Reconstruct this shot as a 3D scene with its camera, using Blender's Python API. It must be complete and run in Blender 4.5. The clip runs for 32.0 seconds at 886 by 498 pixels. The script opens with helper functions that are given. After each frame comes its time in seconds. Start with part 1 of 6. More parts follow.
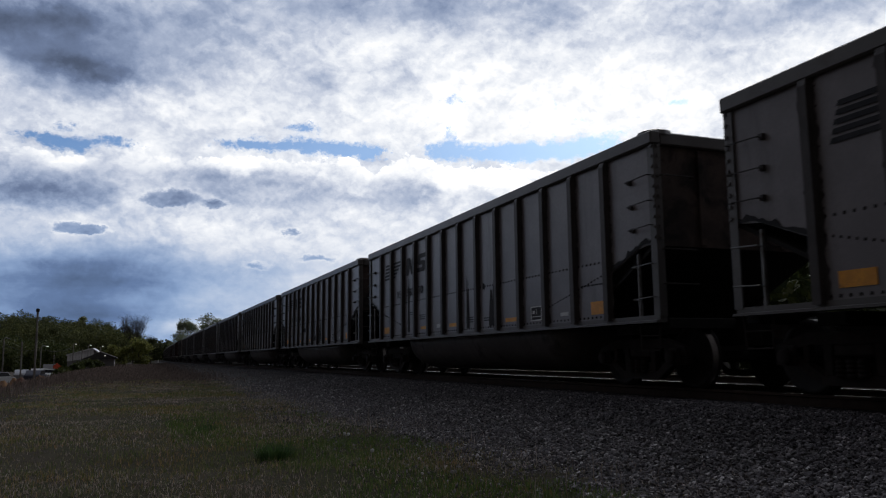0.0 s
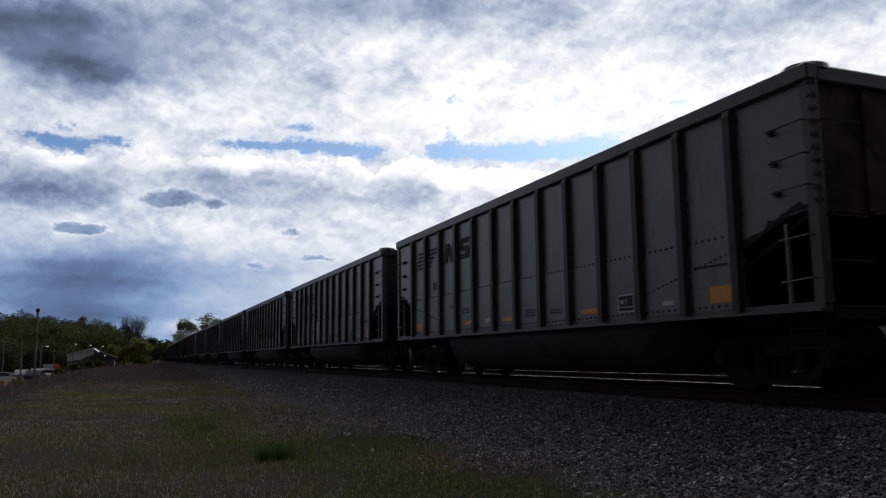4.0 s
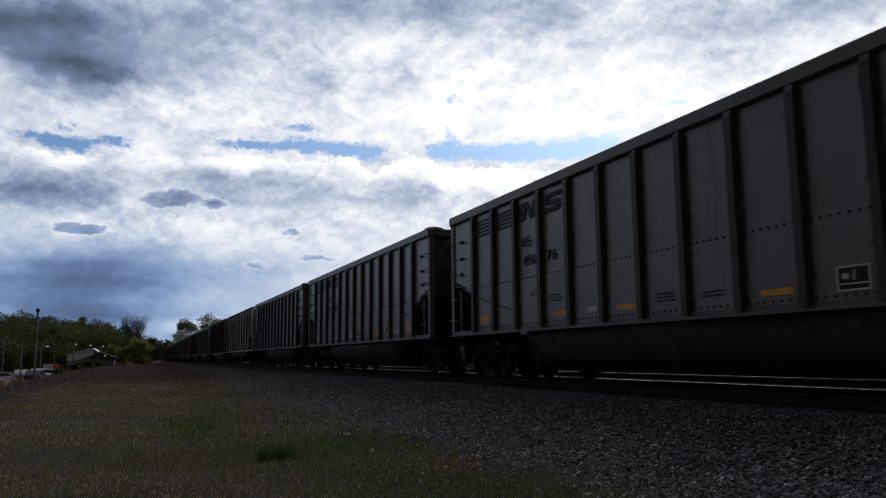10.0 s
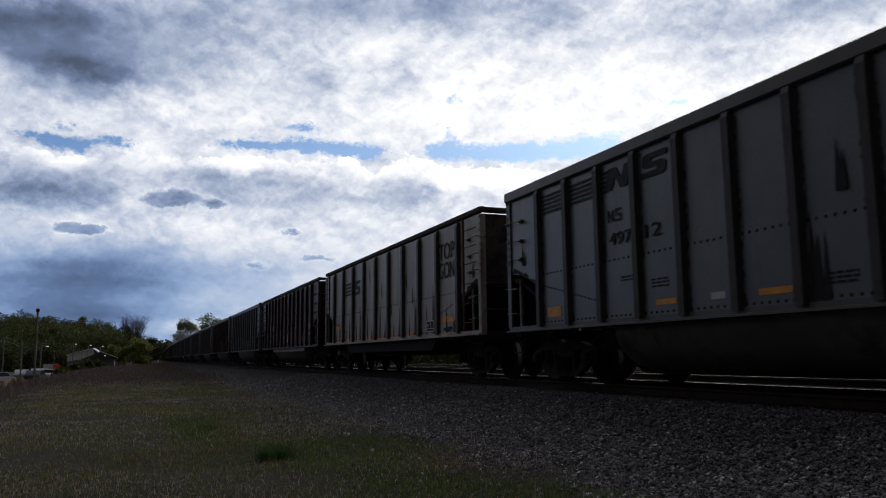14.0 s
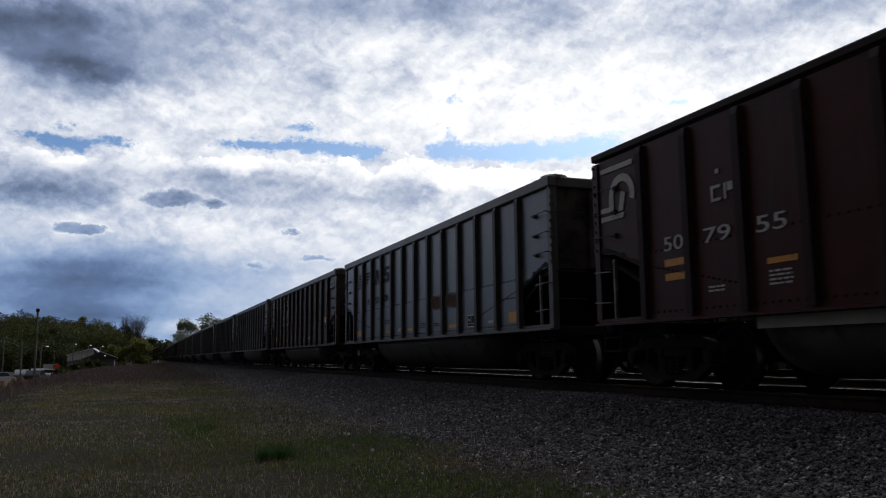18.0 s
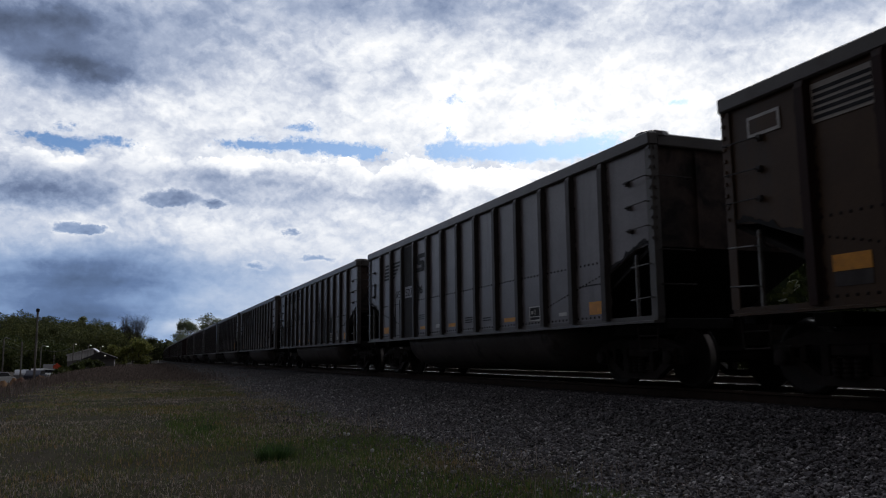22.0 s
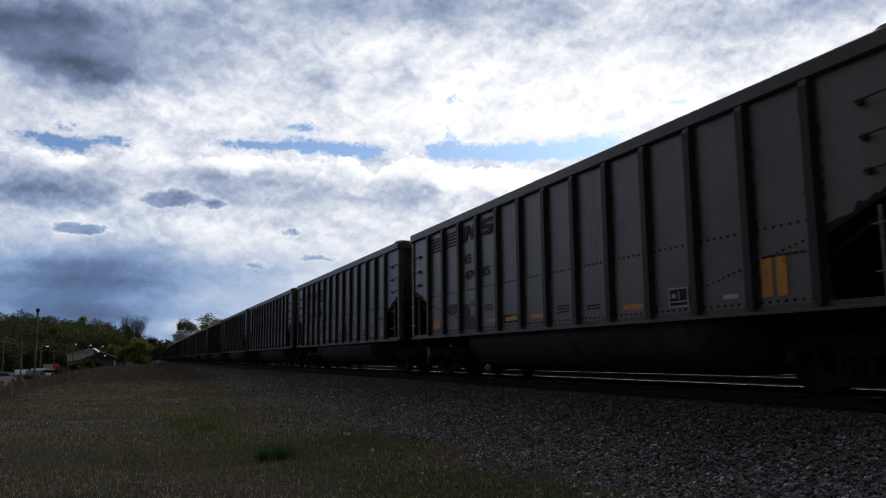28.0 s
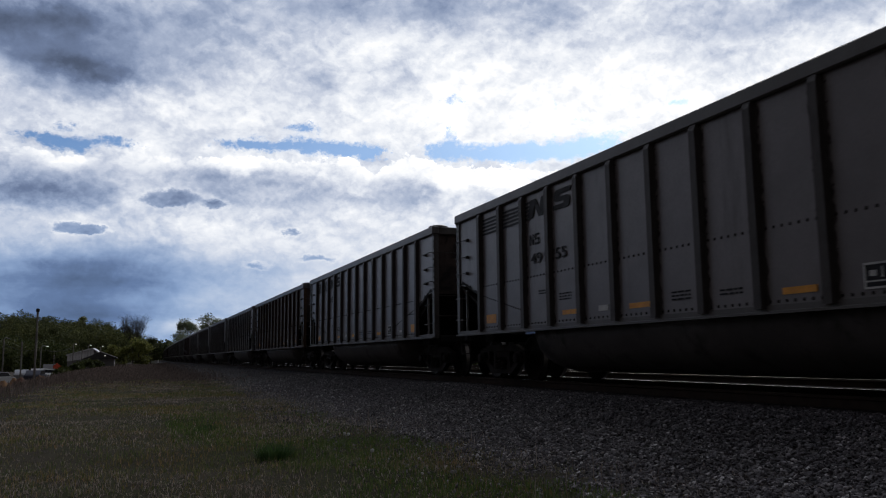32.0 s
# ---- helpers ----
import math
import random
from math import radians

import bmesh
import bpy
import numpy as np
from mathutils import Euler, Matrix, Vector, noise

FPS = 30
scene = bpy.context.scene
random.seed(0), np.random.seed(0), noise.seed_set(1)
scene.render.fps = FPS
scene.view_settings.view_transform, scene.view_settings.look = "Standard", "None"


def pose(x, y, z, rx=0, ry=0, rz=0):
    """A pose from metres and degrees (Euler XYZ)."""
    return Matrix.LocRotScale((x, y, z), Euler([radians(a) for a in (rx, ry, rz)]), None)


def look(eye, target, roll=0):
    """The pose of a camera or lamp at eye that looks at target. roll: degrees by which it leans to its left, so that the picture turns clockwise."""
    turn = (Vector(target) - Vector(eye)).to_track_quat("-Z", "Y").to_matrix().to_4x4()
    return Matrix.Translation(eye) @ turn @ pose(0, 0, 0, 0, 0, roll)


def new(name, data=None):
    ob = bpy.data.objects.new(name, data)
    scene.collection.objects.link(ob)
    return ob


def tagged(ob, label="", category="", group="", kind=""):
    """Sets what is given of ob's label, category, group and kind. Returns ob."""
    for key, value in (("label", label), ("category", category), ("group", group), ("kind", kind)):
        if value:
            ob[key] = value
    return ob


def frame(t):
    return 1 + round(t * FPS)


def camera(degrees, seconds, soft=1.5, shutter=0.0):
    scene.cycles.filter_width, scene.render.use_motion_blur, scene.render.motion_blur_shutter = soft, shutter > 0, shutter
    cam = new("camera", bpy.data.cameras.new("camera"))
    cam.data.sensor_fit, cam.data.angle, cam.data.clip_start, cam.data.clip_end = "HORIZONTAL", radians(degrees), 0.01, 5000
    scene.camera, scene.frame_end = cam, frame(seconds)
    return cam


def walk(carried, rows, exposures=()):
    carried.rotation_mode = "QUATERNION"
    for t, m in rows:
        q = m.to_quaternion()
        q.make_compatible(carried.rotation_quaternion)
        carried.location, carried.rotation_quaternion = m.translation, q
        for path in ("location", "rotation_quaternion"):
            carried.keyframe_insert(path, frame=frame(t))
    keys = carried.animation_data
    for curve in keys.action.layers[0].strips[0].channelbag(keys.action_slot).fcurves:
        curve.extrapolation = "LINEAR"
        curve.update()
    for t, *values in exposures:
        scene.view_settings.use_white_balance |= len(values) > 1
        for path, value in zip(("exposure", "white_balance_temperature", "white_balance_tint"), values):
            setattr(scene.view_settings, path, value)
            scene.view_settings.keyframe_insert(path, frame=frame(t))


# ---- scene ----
cam = camera(58.883, 32.0, soft=1.1, shutter=0.14)

# Track frame: x across, y along the line, heights over the meadow beside the line.
EYE = 1.15
RAIL = 0.636          # top of rail
BED = 0.49            # top of ballast
BEND = 0.0000473      # the line swings gently to the right
CENTRE = 8.56         # centre of the near track
PITCH = 16.18         # coupler to coupler
START = 23.998        # rear corner of the first car at the start


def bend(y):
    return BEND * y * y


def travel(t):
    q = t / 10.0
    return 87.73966 * q + 0.233019 * q ** 2 + 0.02071 * q ** 3 - 0.014962 * q ** 4


walk(cam, [(0.0, look((0, 0, EYE), (3.648109, 9.2124437, EYE + 1.3498823), -0.62771)),
           (32.0, look((0, 0, EYE), (3.648109, 9.2124437, EYE + 1.3498823), -0.62771))])

# ---------------------------------------------------------------- light
scene.view_settings.exposure = 0.0
SUN_AZ, SUN_EL = 38.0, 30.0


def direction(az, el):
    a, e = radians(az), radians(el)
    return Vector((math.sin(a) * math.cos(e), math.cos(a) * math.cos(e), math.sin(e)))


sun = new("sun", bpy.data.lights.new("sun", "SUN"))
sun.data.energy, sun.data.angle, sun.data.color = 0.55, radians(24), (1.0, 0.95, 0.88)
sun.matrix_world = look(direction(SUN_AZ, SUN_EL) * 100, (0, 0, 0))
tagged(sun, "soft sun behind broken cloud", "sun")


class Nodes:
    """Short hand for node trees."""

    def __init__(self, tree):
        self.t = tree
        tree.nodes.clear()

    def put(self, sock, val):
        if isinstance(val, bpy.types.NodeSocket):
            self.t.links.new(val, sock)
        elif val is not None:
            sock.default_value = val

    def node(self, kind, **props):
        n = self.t.nodes.new(kind)
        for k, v in props.items():
            if k == "operation":
                n.operation = v
            elif k == "data_type":
                n.data_type = v
            elif k == "blend_type":
                n.blend_type = v
        return n

    def m(self, op, a, b=None, c=None, clamp=False):
        n = self.node("ShaderNodeMath", operation=op)
        n.use_clamp = clamp
        for i, v in enumerate((a, b, c)):
            self.put(n.inputs[i], v)
        return n.outputs[0]

    def v(self, op, a, b=None):
        n = self.node("ShaderNodeVectorMath", operation=op)
        self.put(n.inputs[0], a)
        self.put(n.inputs[1], b)
        return n.outputs["Value"] if op in ("DOT_PRODUCT", "LENGTH") else n.outputs[0]

    def noise(self, vec, scale, detail=4.0, rough=0.55, dist=0.0, out=0):
        n = self.node("ShaderNodeTexNoise")
        self.put(n.inputs["Vector"], vec)
        for k, val in (("Scale", scale), ("Detail", detail), ("Roughness", rough), ("Distortion", dist)):
            n.inputs[k].default_value = val
        return n.outputs[out]

    def ramp(self, fac, *stops):
        n = self.node("ShaderNodeValToRGB")
        self.put(n.inputs[0], fac)
        e = n.color_ramp.elements
        while len(e) < len(stops):
            e.new(0.5)
        for el, (pos, col) in zip(e, stops):
            el.position = pos
            el.color = (*col, 1) if len(col) == 3 else col
        return n.outputs[0]

    def mix(self, fac, a, b, mode="MIX"):
        n = self.node("ShaderNodeMix", data_type="RGBA", blend_type=mode)
        self.put(n.inputs[0], fac)
        for i, val in ((6, a), (7, b)):
            self.put(n.inputs[i], (*val, 1) if isinstance(val, tuple) and len(val) == 3 else val)
        return n.outputs[2]

    def span(self, val, a, b, c=0.0, d=1.0):
        n = self.node("ShaderNodeMapRange")
        n.interpolation_type = "SMOOTHSTEP"
        for i, x in enumerate((val, a, b, c, d)):
            self.put(n.inputs[i], x)
        return n.outputs[0]


world = bpy.data.worlds.new("sky")
scene.world = world
world.use_nodes = True
N = Nodes(world.node_tree)
co = N.node("ShaderNodeTexCoord").outputs["Generated"]
sp = N.node("ShaderNodeSeparateXYZ")
N.put(sp.inputs[0], co)
dx, dy, dz = sp.outputs
az = N.m("MULTIPLY", N.m("ARCTAN2", dx, dy), 57.29578)
el = N.m("MULTIPLY", N.m("ARCSINE", dz), 57.29578)
puff = N.v("MULTIPLY", co, (1.0, 1.0, 1.35))
big = N.noise(puff, 9.0, 5, 0.55, 0.3)
fine = N.noise(puff, 20.0, 9, 0.62, 0.4)
wisp = N.noise(puff, 70.0, 6, 0.62, 0.3)
# angular coordinates, ruffled so that the cloud banks get torn edges
ae = N.node("ShaderNodeCombineXYZ")
N.put(ae.inputs[0], az)
N.put(ae.inputs[1], el)


def ruffled(scale, detail, across, upward, rough=0.62):
    n = N.noise(puff, scale, detail, rough, out=1)
    return N.v("ADD", ae.outputs[0], N.v("MULTIPLY", N.v("SUBTRACT", n, (0.5, 0.5, 0.5)), (across, upward, 0.0)))


rolling = ruffled(18.0, 6, 5.0, 2.4)
level = ruffled(14.0, 5, 6.0, 0.8, 0.5)
ragged = ruffled(44.0, 10, 6.0, 1.7, 0.74)
loose = ruffled(40.0, 9, 2.6, 1.3, 0.7)


def bank(here, a, e, wa, we):
    """A soft patch of cloud or clear sky about azimuth a and height e, in degrees."""
    q = N.v("MULTIPLY", N.v("SUBTRACT", here, (a, e, 0.0)), (1.0 / wa, 1.0 / we, 0.0))
    return N.m("EXPONENT", N.m("MULTIPLY", N.v("DOT_PRODUCT", q, q), -1.0))


def total(here, *terms):
    s = None
    for amount, a, e, wa, we in terms:
        b = N.m("MULTIPLY", bank(here, a, e, wa, we), amount)
        s = b if s is None else N.m("ADD", s, b)
    return s


def centred(val, amount):
    return N.m("MULTIPLY", N.m("SUBTRACT", val, 0.5), amount)


def billow(vec, scale, detail):
    """Rounded heads of cloud."""
    n = N.node("ShaderNodeTexVoronoi")
    n.feature = "SMOOTH_F1"
    N.put(n.inputs["Vector"], vec)
    for key, val in (("Scale", scale), ("Detail", detail), ("Roughness", 0.55), ("Lacunarity", 2.2), ("Smoothness", 0.35)):
        n.inputs[key].default_value = val
    return n.outputs["Distance"]


glow = N.v("DOT_PRODUCT", co, tuple(direction(SUN_AZ, 22.0)))
near_sun = N.span(glow, -0.5, 1.0)
base = N.m("ADD", N.m("MULTIPLY", near_sun, 0.526), 0.383)
# the low sky away from the sun is dull
base = N.m("SUBTRACT", base, N.m("MULTIPLY", N.span(glow, 0.62, 0.0), N.span(el, 30.0, 3.0, 0.07, 0.22)))
torn = N.v("ADD", puff, N.v("MULTIPLY", N.v("SUBTRACT", N.noise(puff, 40.0, 6, 0.62, out=1), (0.5, 0.5, 0.5)), (0.03, 0.03, 0.03)))
heads = billow(torn, 34.0, 2.0)
# sunlit crowns over grey undersides
crown = N.m("SUBTRACT", billow(N.v("ADD", torn, (0.0, 0.0, 0.012)), 34.0, 2.0), heads)
tufts = N.m("ADD", centred(N.span(fine, 0.42, 0.59), 0.068), centred(N.span(wisp, 0.36, 0.64), 0.035))
puffs = N.m("ADD", tufts, N.m("MULTIPLY", crown, 0.11))

# the high sheet: dark banks away from the sun, bright breaks towards it
upper = N.m("ADD", base, total(
    rolling,
    (-0.43, -7.9, 21.0, 13.2, 2.2), (-0.26, 18.2, 24.6, 13.2, 2.2), (0.15, 30.8, 17.3, 13.2, 2.2), (-0.29, -3.7, 18.8, 4.0, 1.0), (-0.21, 48.5, 22.0, 9.0, 1.5), (-0.09, 0.9, 23.4, 9.0, 1.5),
    (-0.10, 31.1, 24.2, 2.2, 1.5), (-0.15, 18.6, 20.4, 1.5, 1.0), (0.08, 30.9, 20.0, 6.0, 1.5), (-0.10, -4.7, 17.4, 4.2, 0.7), (-0.12, 12.6, 20.2, 1.5, 1.0), (-0.13, -5.3, 22.5, 2.8, 0.7),
    (-0.08, -7.4, 21.7, 2.6, 0.9), (-0.09, -4.6, 19.2, 3.2, 0.55), (0.12, -1.2, 17.9, 1.6, 0.5), (0.13, 46.7, 21.2, 1.5, 1.0), (0.11, 20.3, 23.5, 2.8, 0.7), (-0.09, 39.3, 23.4, 2.2, 1.5), (0.09, 1.1, 18.1, 1.8, 0.7), (0.06, 18.2, 21.9, 9.0, 1.5), (-0.08, 28.9, 23.2, 1.0, 0.7)))
upper = N.m("ADD", upper, N.m("ADD", centred(big, 0.30), N.m("MULTIPLY", puffs, N.span(upper, 0.45, 0.85, 0.45, 1.0))))

# clear gaps between the high sheet and the cumulus below
gap = total(
    ragged,
    (1.3, -6.0, 14.4, 1.7, 0.38), (1.3, -4.2, 14.1, 1.4, 0.5), (1.3, -1.7, 14.6, 1.2, 0.42), (0.8, -4.8, 15.2, 0.7, 0.3), (0.9, 6.8, 15.0, 2.2, 0.32), (1.3, 11.0, 15.1, 3.7, 0.52),
    (1.0, 11.6, 16.4, 1.3, 0.37), (1.1, 14.8, 14.9, 2.0, 0.4), (1.3, 16.5, 14.6, 0.9, 0.65), (1.2, 21.7, 14.9, 1.5, 0.6), (1.3, 25.3, 14.6, 3.1, 0.60), (1.4, 29.1, 14.6, 3.1, 0.70),
    (1.3, 33.2, 14.9, 2.2, 0.62), (0.6, 22.5, 18.5, 0.7, 0.3), (0.5, 22.4, 16.1, 0.7, 0.57), (0.55, 30.2, 17.9, 0.5, 0.65), (0.55, 32.1, 16.7, 0.6, 0.33), (0.6, 34.9, 15.7, 0.9, 0.3),
    (0.5, 38.7, 17.4, 0.9, 0.26))
veil = N.m("ADD", centred(fine, 2.4), centred(wisp, 1.8))
gap = N.span(N.m("ADD", gap, N.m("MULTIPLY", veil, N.span(gap, 0.05, 0.35))), 0.12, 1.15, 0.0, 0.95)

# the cumulus deck below them, its heads lit white, its flat bases grey
top = N.m("ADD", N.m("MULTIPLY", az, 0.0569), N.m("MULTIPLY", N.m("MULTIPLY", az, az), -0.0024))
top = N.m("ADD", N.m("MAXIMUM", top, -3.0), 14.20)
top = N.m("ADD", top, total(N.v("MULTIPLY", ae.outputs[0], (1.0, 0.0, 0.0)), (0.5, -1.0, 0.0, 1.3, 1.0), (0.4, -7.2, 0.0, 0.8, 1.0), (-0.35, -4.2, 0.0, 1.2, 1.0), (-0.75, 16.6, 0.0, 1.0, 1.0), (0.6, 19.2, 0.0, 1.4, 1.0)))
top = N.m("ADD", top, N.m("ADD", N.m("MULTIPLY", N.m("SUBTRACT", 0.45, heads), 0.75), N.m("ADD", centred(fine, 0.9), centred(wisp, 0.55))))
under = N.m("SUBTRACT", top, el)
deck = N.span(under, -0.05, 0.12)
lower = N.m("ADD", base, total(
    level,
    (-0.24, -4.0, 4.3, 13.2, 2.2), (-0.17, -0.7, 6.7, 9.0, 1.5), (-0.18, -3.9, 2.1, 6.0, 1.0), (0.08, 6.0, 9.3, 4.0, 1.0), (-0.11, -4.0, 3.2, 4.2, 0.7), (-0.08, -4.1, 5.4, 4.2, 0.7),
    (-0.06, 2.1, 1.4, 3.8, 1.5), (-0.03, 10.8, 7.0, 5.5, 2.2), (-0.09, -4.0, 5.0, 11.0, 2.6), (0.06, -5.0, 1.7, 5.0, 0.35), (-0.16, -1.0, 0.6, 10.0, 1.1), (0.08, 3.6, 2.3, 3.0, 0.5)))
lower = N.m("ADD", lower, total(
    rolling,
    (-0.14, 2.8, 11.3, 13.2, 2.2), (-0.09, -5.0, 11.2, 7.0, 1.8), (0.06, -5.0, 9.2, 5.0, 0.5), (-0.19, -7.6, 10.8, 4.0, 1.0), (-0.17, 14.8, 11.7, 6.0, 1.0), (0.12, 28.7, 14.0, 13.2, 2.2), (0.16, -0.3, 11.2, 1.3, 0.9), (-0.11, 19.8, 11.7, 1.5, 1.0), (0.12, 5.8, 13.8, 4.2, 0.7),
    (0.11, -5.1, 13.0, 1.8, 0.7), (-0.14, 6.7, 12.7, 4.2, 0.7), (0.06, 13.9, 14.1, 4.2, 0.7), (0.10, 14.8, 11.7, 1.5, 1.0), (0.10, 22.0, 12.9, 6.0, 0.8)))
lower = N.m("ADD", lower, N.m("MULTIPLY", N.m("ADD", centred(big, 0.16), puffs), N.span(el, 4.0, 11.0, 0.3, 1.0)))
# low layers drawn out along the horizon
sheet = N.noise(N.v("MULTIPLY", co, (1.0, 1.0, 5.0)), 5.0, 7, 0.5, 0.3)
lower = N.m("ADD", lower, N.m("MULTIPLY", centred(sheet, 0.34), N.span(el, 11.0, 5.0)))
lower = N.m("ADD", lower, N.m("MULTIPLY", N.span(under, 1.3, 0.0), N.m("ADD", 0.12, centred(heads, -0.14))))
# small grey clouds drifting in front, lit along their upper rims
scud = total(
    loose,
    (1.0, 2.5, 11.1, 1.7, 0.5), (0.8, 1.5, 10.7, 1.2, 0.3), (0.8, 5.3, 10.7, 0.8, 0.33), (1.0, -3.7, 8.7, 1.3, 0.34), (0.9, -2.9, 8.6, 1.0, 0.2), (0.8, 10.4, 8.9, 0.7, 0.24),
    (0.6, 12.4, 7.1, 1.6, 0.24), (0.5, 8.0, 6.5, 0.9, 0.33), (0.4, 9.1, 12.4, 2.4, 0.57))
lower = N.m("ADD", lower, N.m("MULTIPLY", N.m("MULTIPLY", N.span(scud, 0.05, 0.28), N.span(scud, 0.5, 0.25)), 0.06))
lower = N.m("SUBTRACT", lower, N.m("MULTIPLY", N.span(N.m("ADD", scud, centred(fine, 0.5)), 0.16, 0.80), 0.20))


def tinted(val):
    """Cloud colour by its brightness: slate in the shade, white in the light."""
    return N.ramp(N.m("MULTIPLY", N.m("SMOOTH_MAX", val, 0.16, 0.1), 0.8), (0.12, (0.03, 0.033, 0.042)), (0.28, (0.082, 0.108, 0.172)), (0.40, (0.155, 0.205, 0.33)), (0.48, (0.265, 0.33, 0.48)), (0.56, (0.40, 0.465, 0.61)), (0.64, (0.59, 0.64, 0.755)),
                  (0.72, (0.80, 0.835, 0.905)), (0.80, (1.0, 1.01, 1.03)), (0.92, (1.3, 1.3, 1.3)))


cloud = tinted(upper)
low = tinted(lower)
low = N.mix(N.m("MULTIPLY", N.span(el, 13.0, 4.0), N.span(lower, 0.90, 0.60)), low, N.mix(1.0, low, (0.83, 0.985, 1.12), "MULTIPLY"))
blue = N.node("ShaderNodeTexSky")
blue.sky_type, blue.sun_disc = "NISHITA", False
blue.sun_elevation, blue.sun_rotation = radians(SUN_EL), radians(SUN_AZ)
clear = N.mix(1.0, blue.outputs[0], (0.036, 0.054, 0.080), "MULTIPLY")
seen = N.mix(deck, N.mix(gap, cloud, clear), low)
# cloud far from the sun is plain grey
bw = N.node("ShaderNodeRGBToBW")
N.put(bw.inputs[0], seen)
seen = N.mix(N.span(glow, 0.6, 0.1), seen, N.mix(1.0, (0.73, 0.69, 0.745), bw.outputs[0], "MULTIPLY"))
# below the horizon: dull ground tone
seen = N.mix(N.span(dz, -0.02, 0.0), (0.03, 0.03, 0.025), seen)
bg = N.node("ShaderNodeBackground")
N.put(bg.inputs[0], seen)
bg.inputs[1].default_value = 1.0
out = N.node("ShaderNodeOutputWorld")
N.put(out.inputs[0], bg.outputs[0])

# ---------------------------------------------------------------- materials


def material(name, base, other=None, scale=3.0, rough=0.7, metal=0.0, bump=0.15, fine_scale=40.0, grime=None, grime_at=0.6,
             vary=0.0, streak=0.0, gloss=0.5):
    """Paint, steel, stone or soil with mottling at two scales, grime and fine relief."""
    mat = bpy.data.materials.new(name)
    mat.use_nodes = True
    n = Nodes(mat.node_tree)
    p = n.node("ShaderNodeTexCoord").outputs["Object"]
    if other is None:
        other = tuple(c * 0.72 for c in base)
    a = n.noise(p, scale, 5, 0.6)
    b = n.noise(p, fine_scale, 4, 0.6)
    col = n.mix(n.span(a, 0.3, 0.7), base, other)
    col = n.mix(n.m("MULTIPLY", n.span(b, 0.35, 0.75), 0.35), col, tuple(c * 0.55 for c in base))
    if grime:
        g = n.noise(n.v("MULTIPLY", p, (1.0, 1.0, 0.18 if streak else 1.0)), scale * 1.7, 6, 0.65, 0.4)
        col = n.mix(n.span(g, grime_at - 0.12, grime_at + 0.14), col, grime)
    if vary:
        r = n.node("ShaderNodeObjectInfo").outputs["Random"]
        col = n.mix(1.0, col, n.ramp(r, (0.0, (1 - vary,) * 3), (1.0, (1 + vary * 0.4,) * 3)), "MULTIPLY")
    s = n.node("ShaderNodeBsdfPrincipled")
    n.put(s.inputs["Base Color"], col)
    n.put(s.inputs["Roughness"], n.m("ADD", n.m("MULTIPLY", b, 0.2), rough - 0.1))
    s.inputs["Metallic"].default_value = metal
    s.inputs["Specular IOR Level"].default_value = gloss
    if bump:
        bp = n.node("ShaderNodeBump")
        bp.inputs["Strength"].default_value = bump
        bp.inputs["Distance"].default_value = 0.02
        n.put(bp.inputs["Height"], n.m("ADD", b, n.m("MULTIPLY", a, 0.6)))
        n.put(s.inputs["Normal"], bp.outputs[0])
    o = n.node("ShaderNodeOutputMaterial")
    n.put(o.inputs[0], s.outputs[0])
    return mat
GREY = material("weathered grey car paint", (0.196, 0.178, 0.180), (0.140, 0.127, 0.127), 0.9, 0.36, 0.0, 0.08, 30, (0.080, 0.070, 0.067), 0.64, 0.12, 1.0, gloss=0.55)
COOL = material("bluish grey car paint", (0.128, 0.146, 0.174), (0.098, 0.110, 0.132), 0.9, 0.34, 0.0, 0.08, 30, (0.080, 0.080, 0.084), 0.64, 0.1, 1.0, gloss=0.55)
PALE = material("chalky light grey car paint", (0.42, 0.385, 0.345), (0.30, 0.265, 0.23), 0.9, 0.45, 0.0, 0.08, 30, (0.153, 0.117, 0.090), 0.62, 0.1, 1.0, gloss=0.45)
BLUISH = material("bluish touch-up paint", (0.20, 0.25, 0.36), (0.16, 0.20, 0.29), 0.9, 0.42, 0.0, 0.08, 30, (0.09, 0.09, 0.10), 0.66, gloss=0.4)
BROWN = material("oxide brown car paint", (0.066, 0.0105, 0.008), (0.044, 0.0085, 0.0068), 0.9, 0.42, 0.0, 0.08, 30, (0.045, 0.028, 0.024), 0.62, 0.1, 1.0, gloss=0.2)
UMBER = material("faded umber car paint", (0.092, 0.055, 0.031), (0.07, 0.042, 0.025), 0.9, 0.38, 0.0, 0.08, 30, (0.06, 0.046, 0.038), 0.62, 0.1, 1.0, gloss=0.2)
RIBGREY = material("grimy grey steel rib", (0.082, 0.073, 0.070), (0.058, 0.051, 0.049), 2.0, 0.45, 0.0, 0.15, 40, (0.035, 0.03, 0.028), 0.55, 0.1, 1.0, gloss=0.15)
RIBBROWN = material("grimy brown steel rib", (0.042, 0.018, 0.015), (0.029, 0.015, 0.013), 2.0, 0.6, 0.0, 0.15, 40, (0.024, 0.018, 0.016), 0.55, 0.1, 1.0, gloss=0.15)
CHORD = material("worn grey top chord", (0.123, 0.116, 0.110), (0.088, 0.084, 0.079), 1.5, 0.4, 0.0, 0.1, 35, (0.08, 0.07, 0.062), 0.62, gloss=0.35)
SOOT = material("coal-blackened steel", (0.022, 0.020, 0.019), (0.014, 0.013, 0.012), 2.0, 0.85, 0.0, 0.2, 30, (0.05, 0.035, 0.028), 0.72, gloss=0.15)
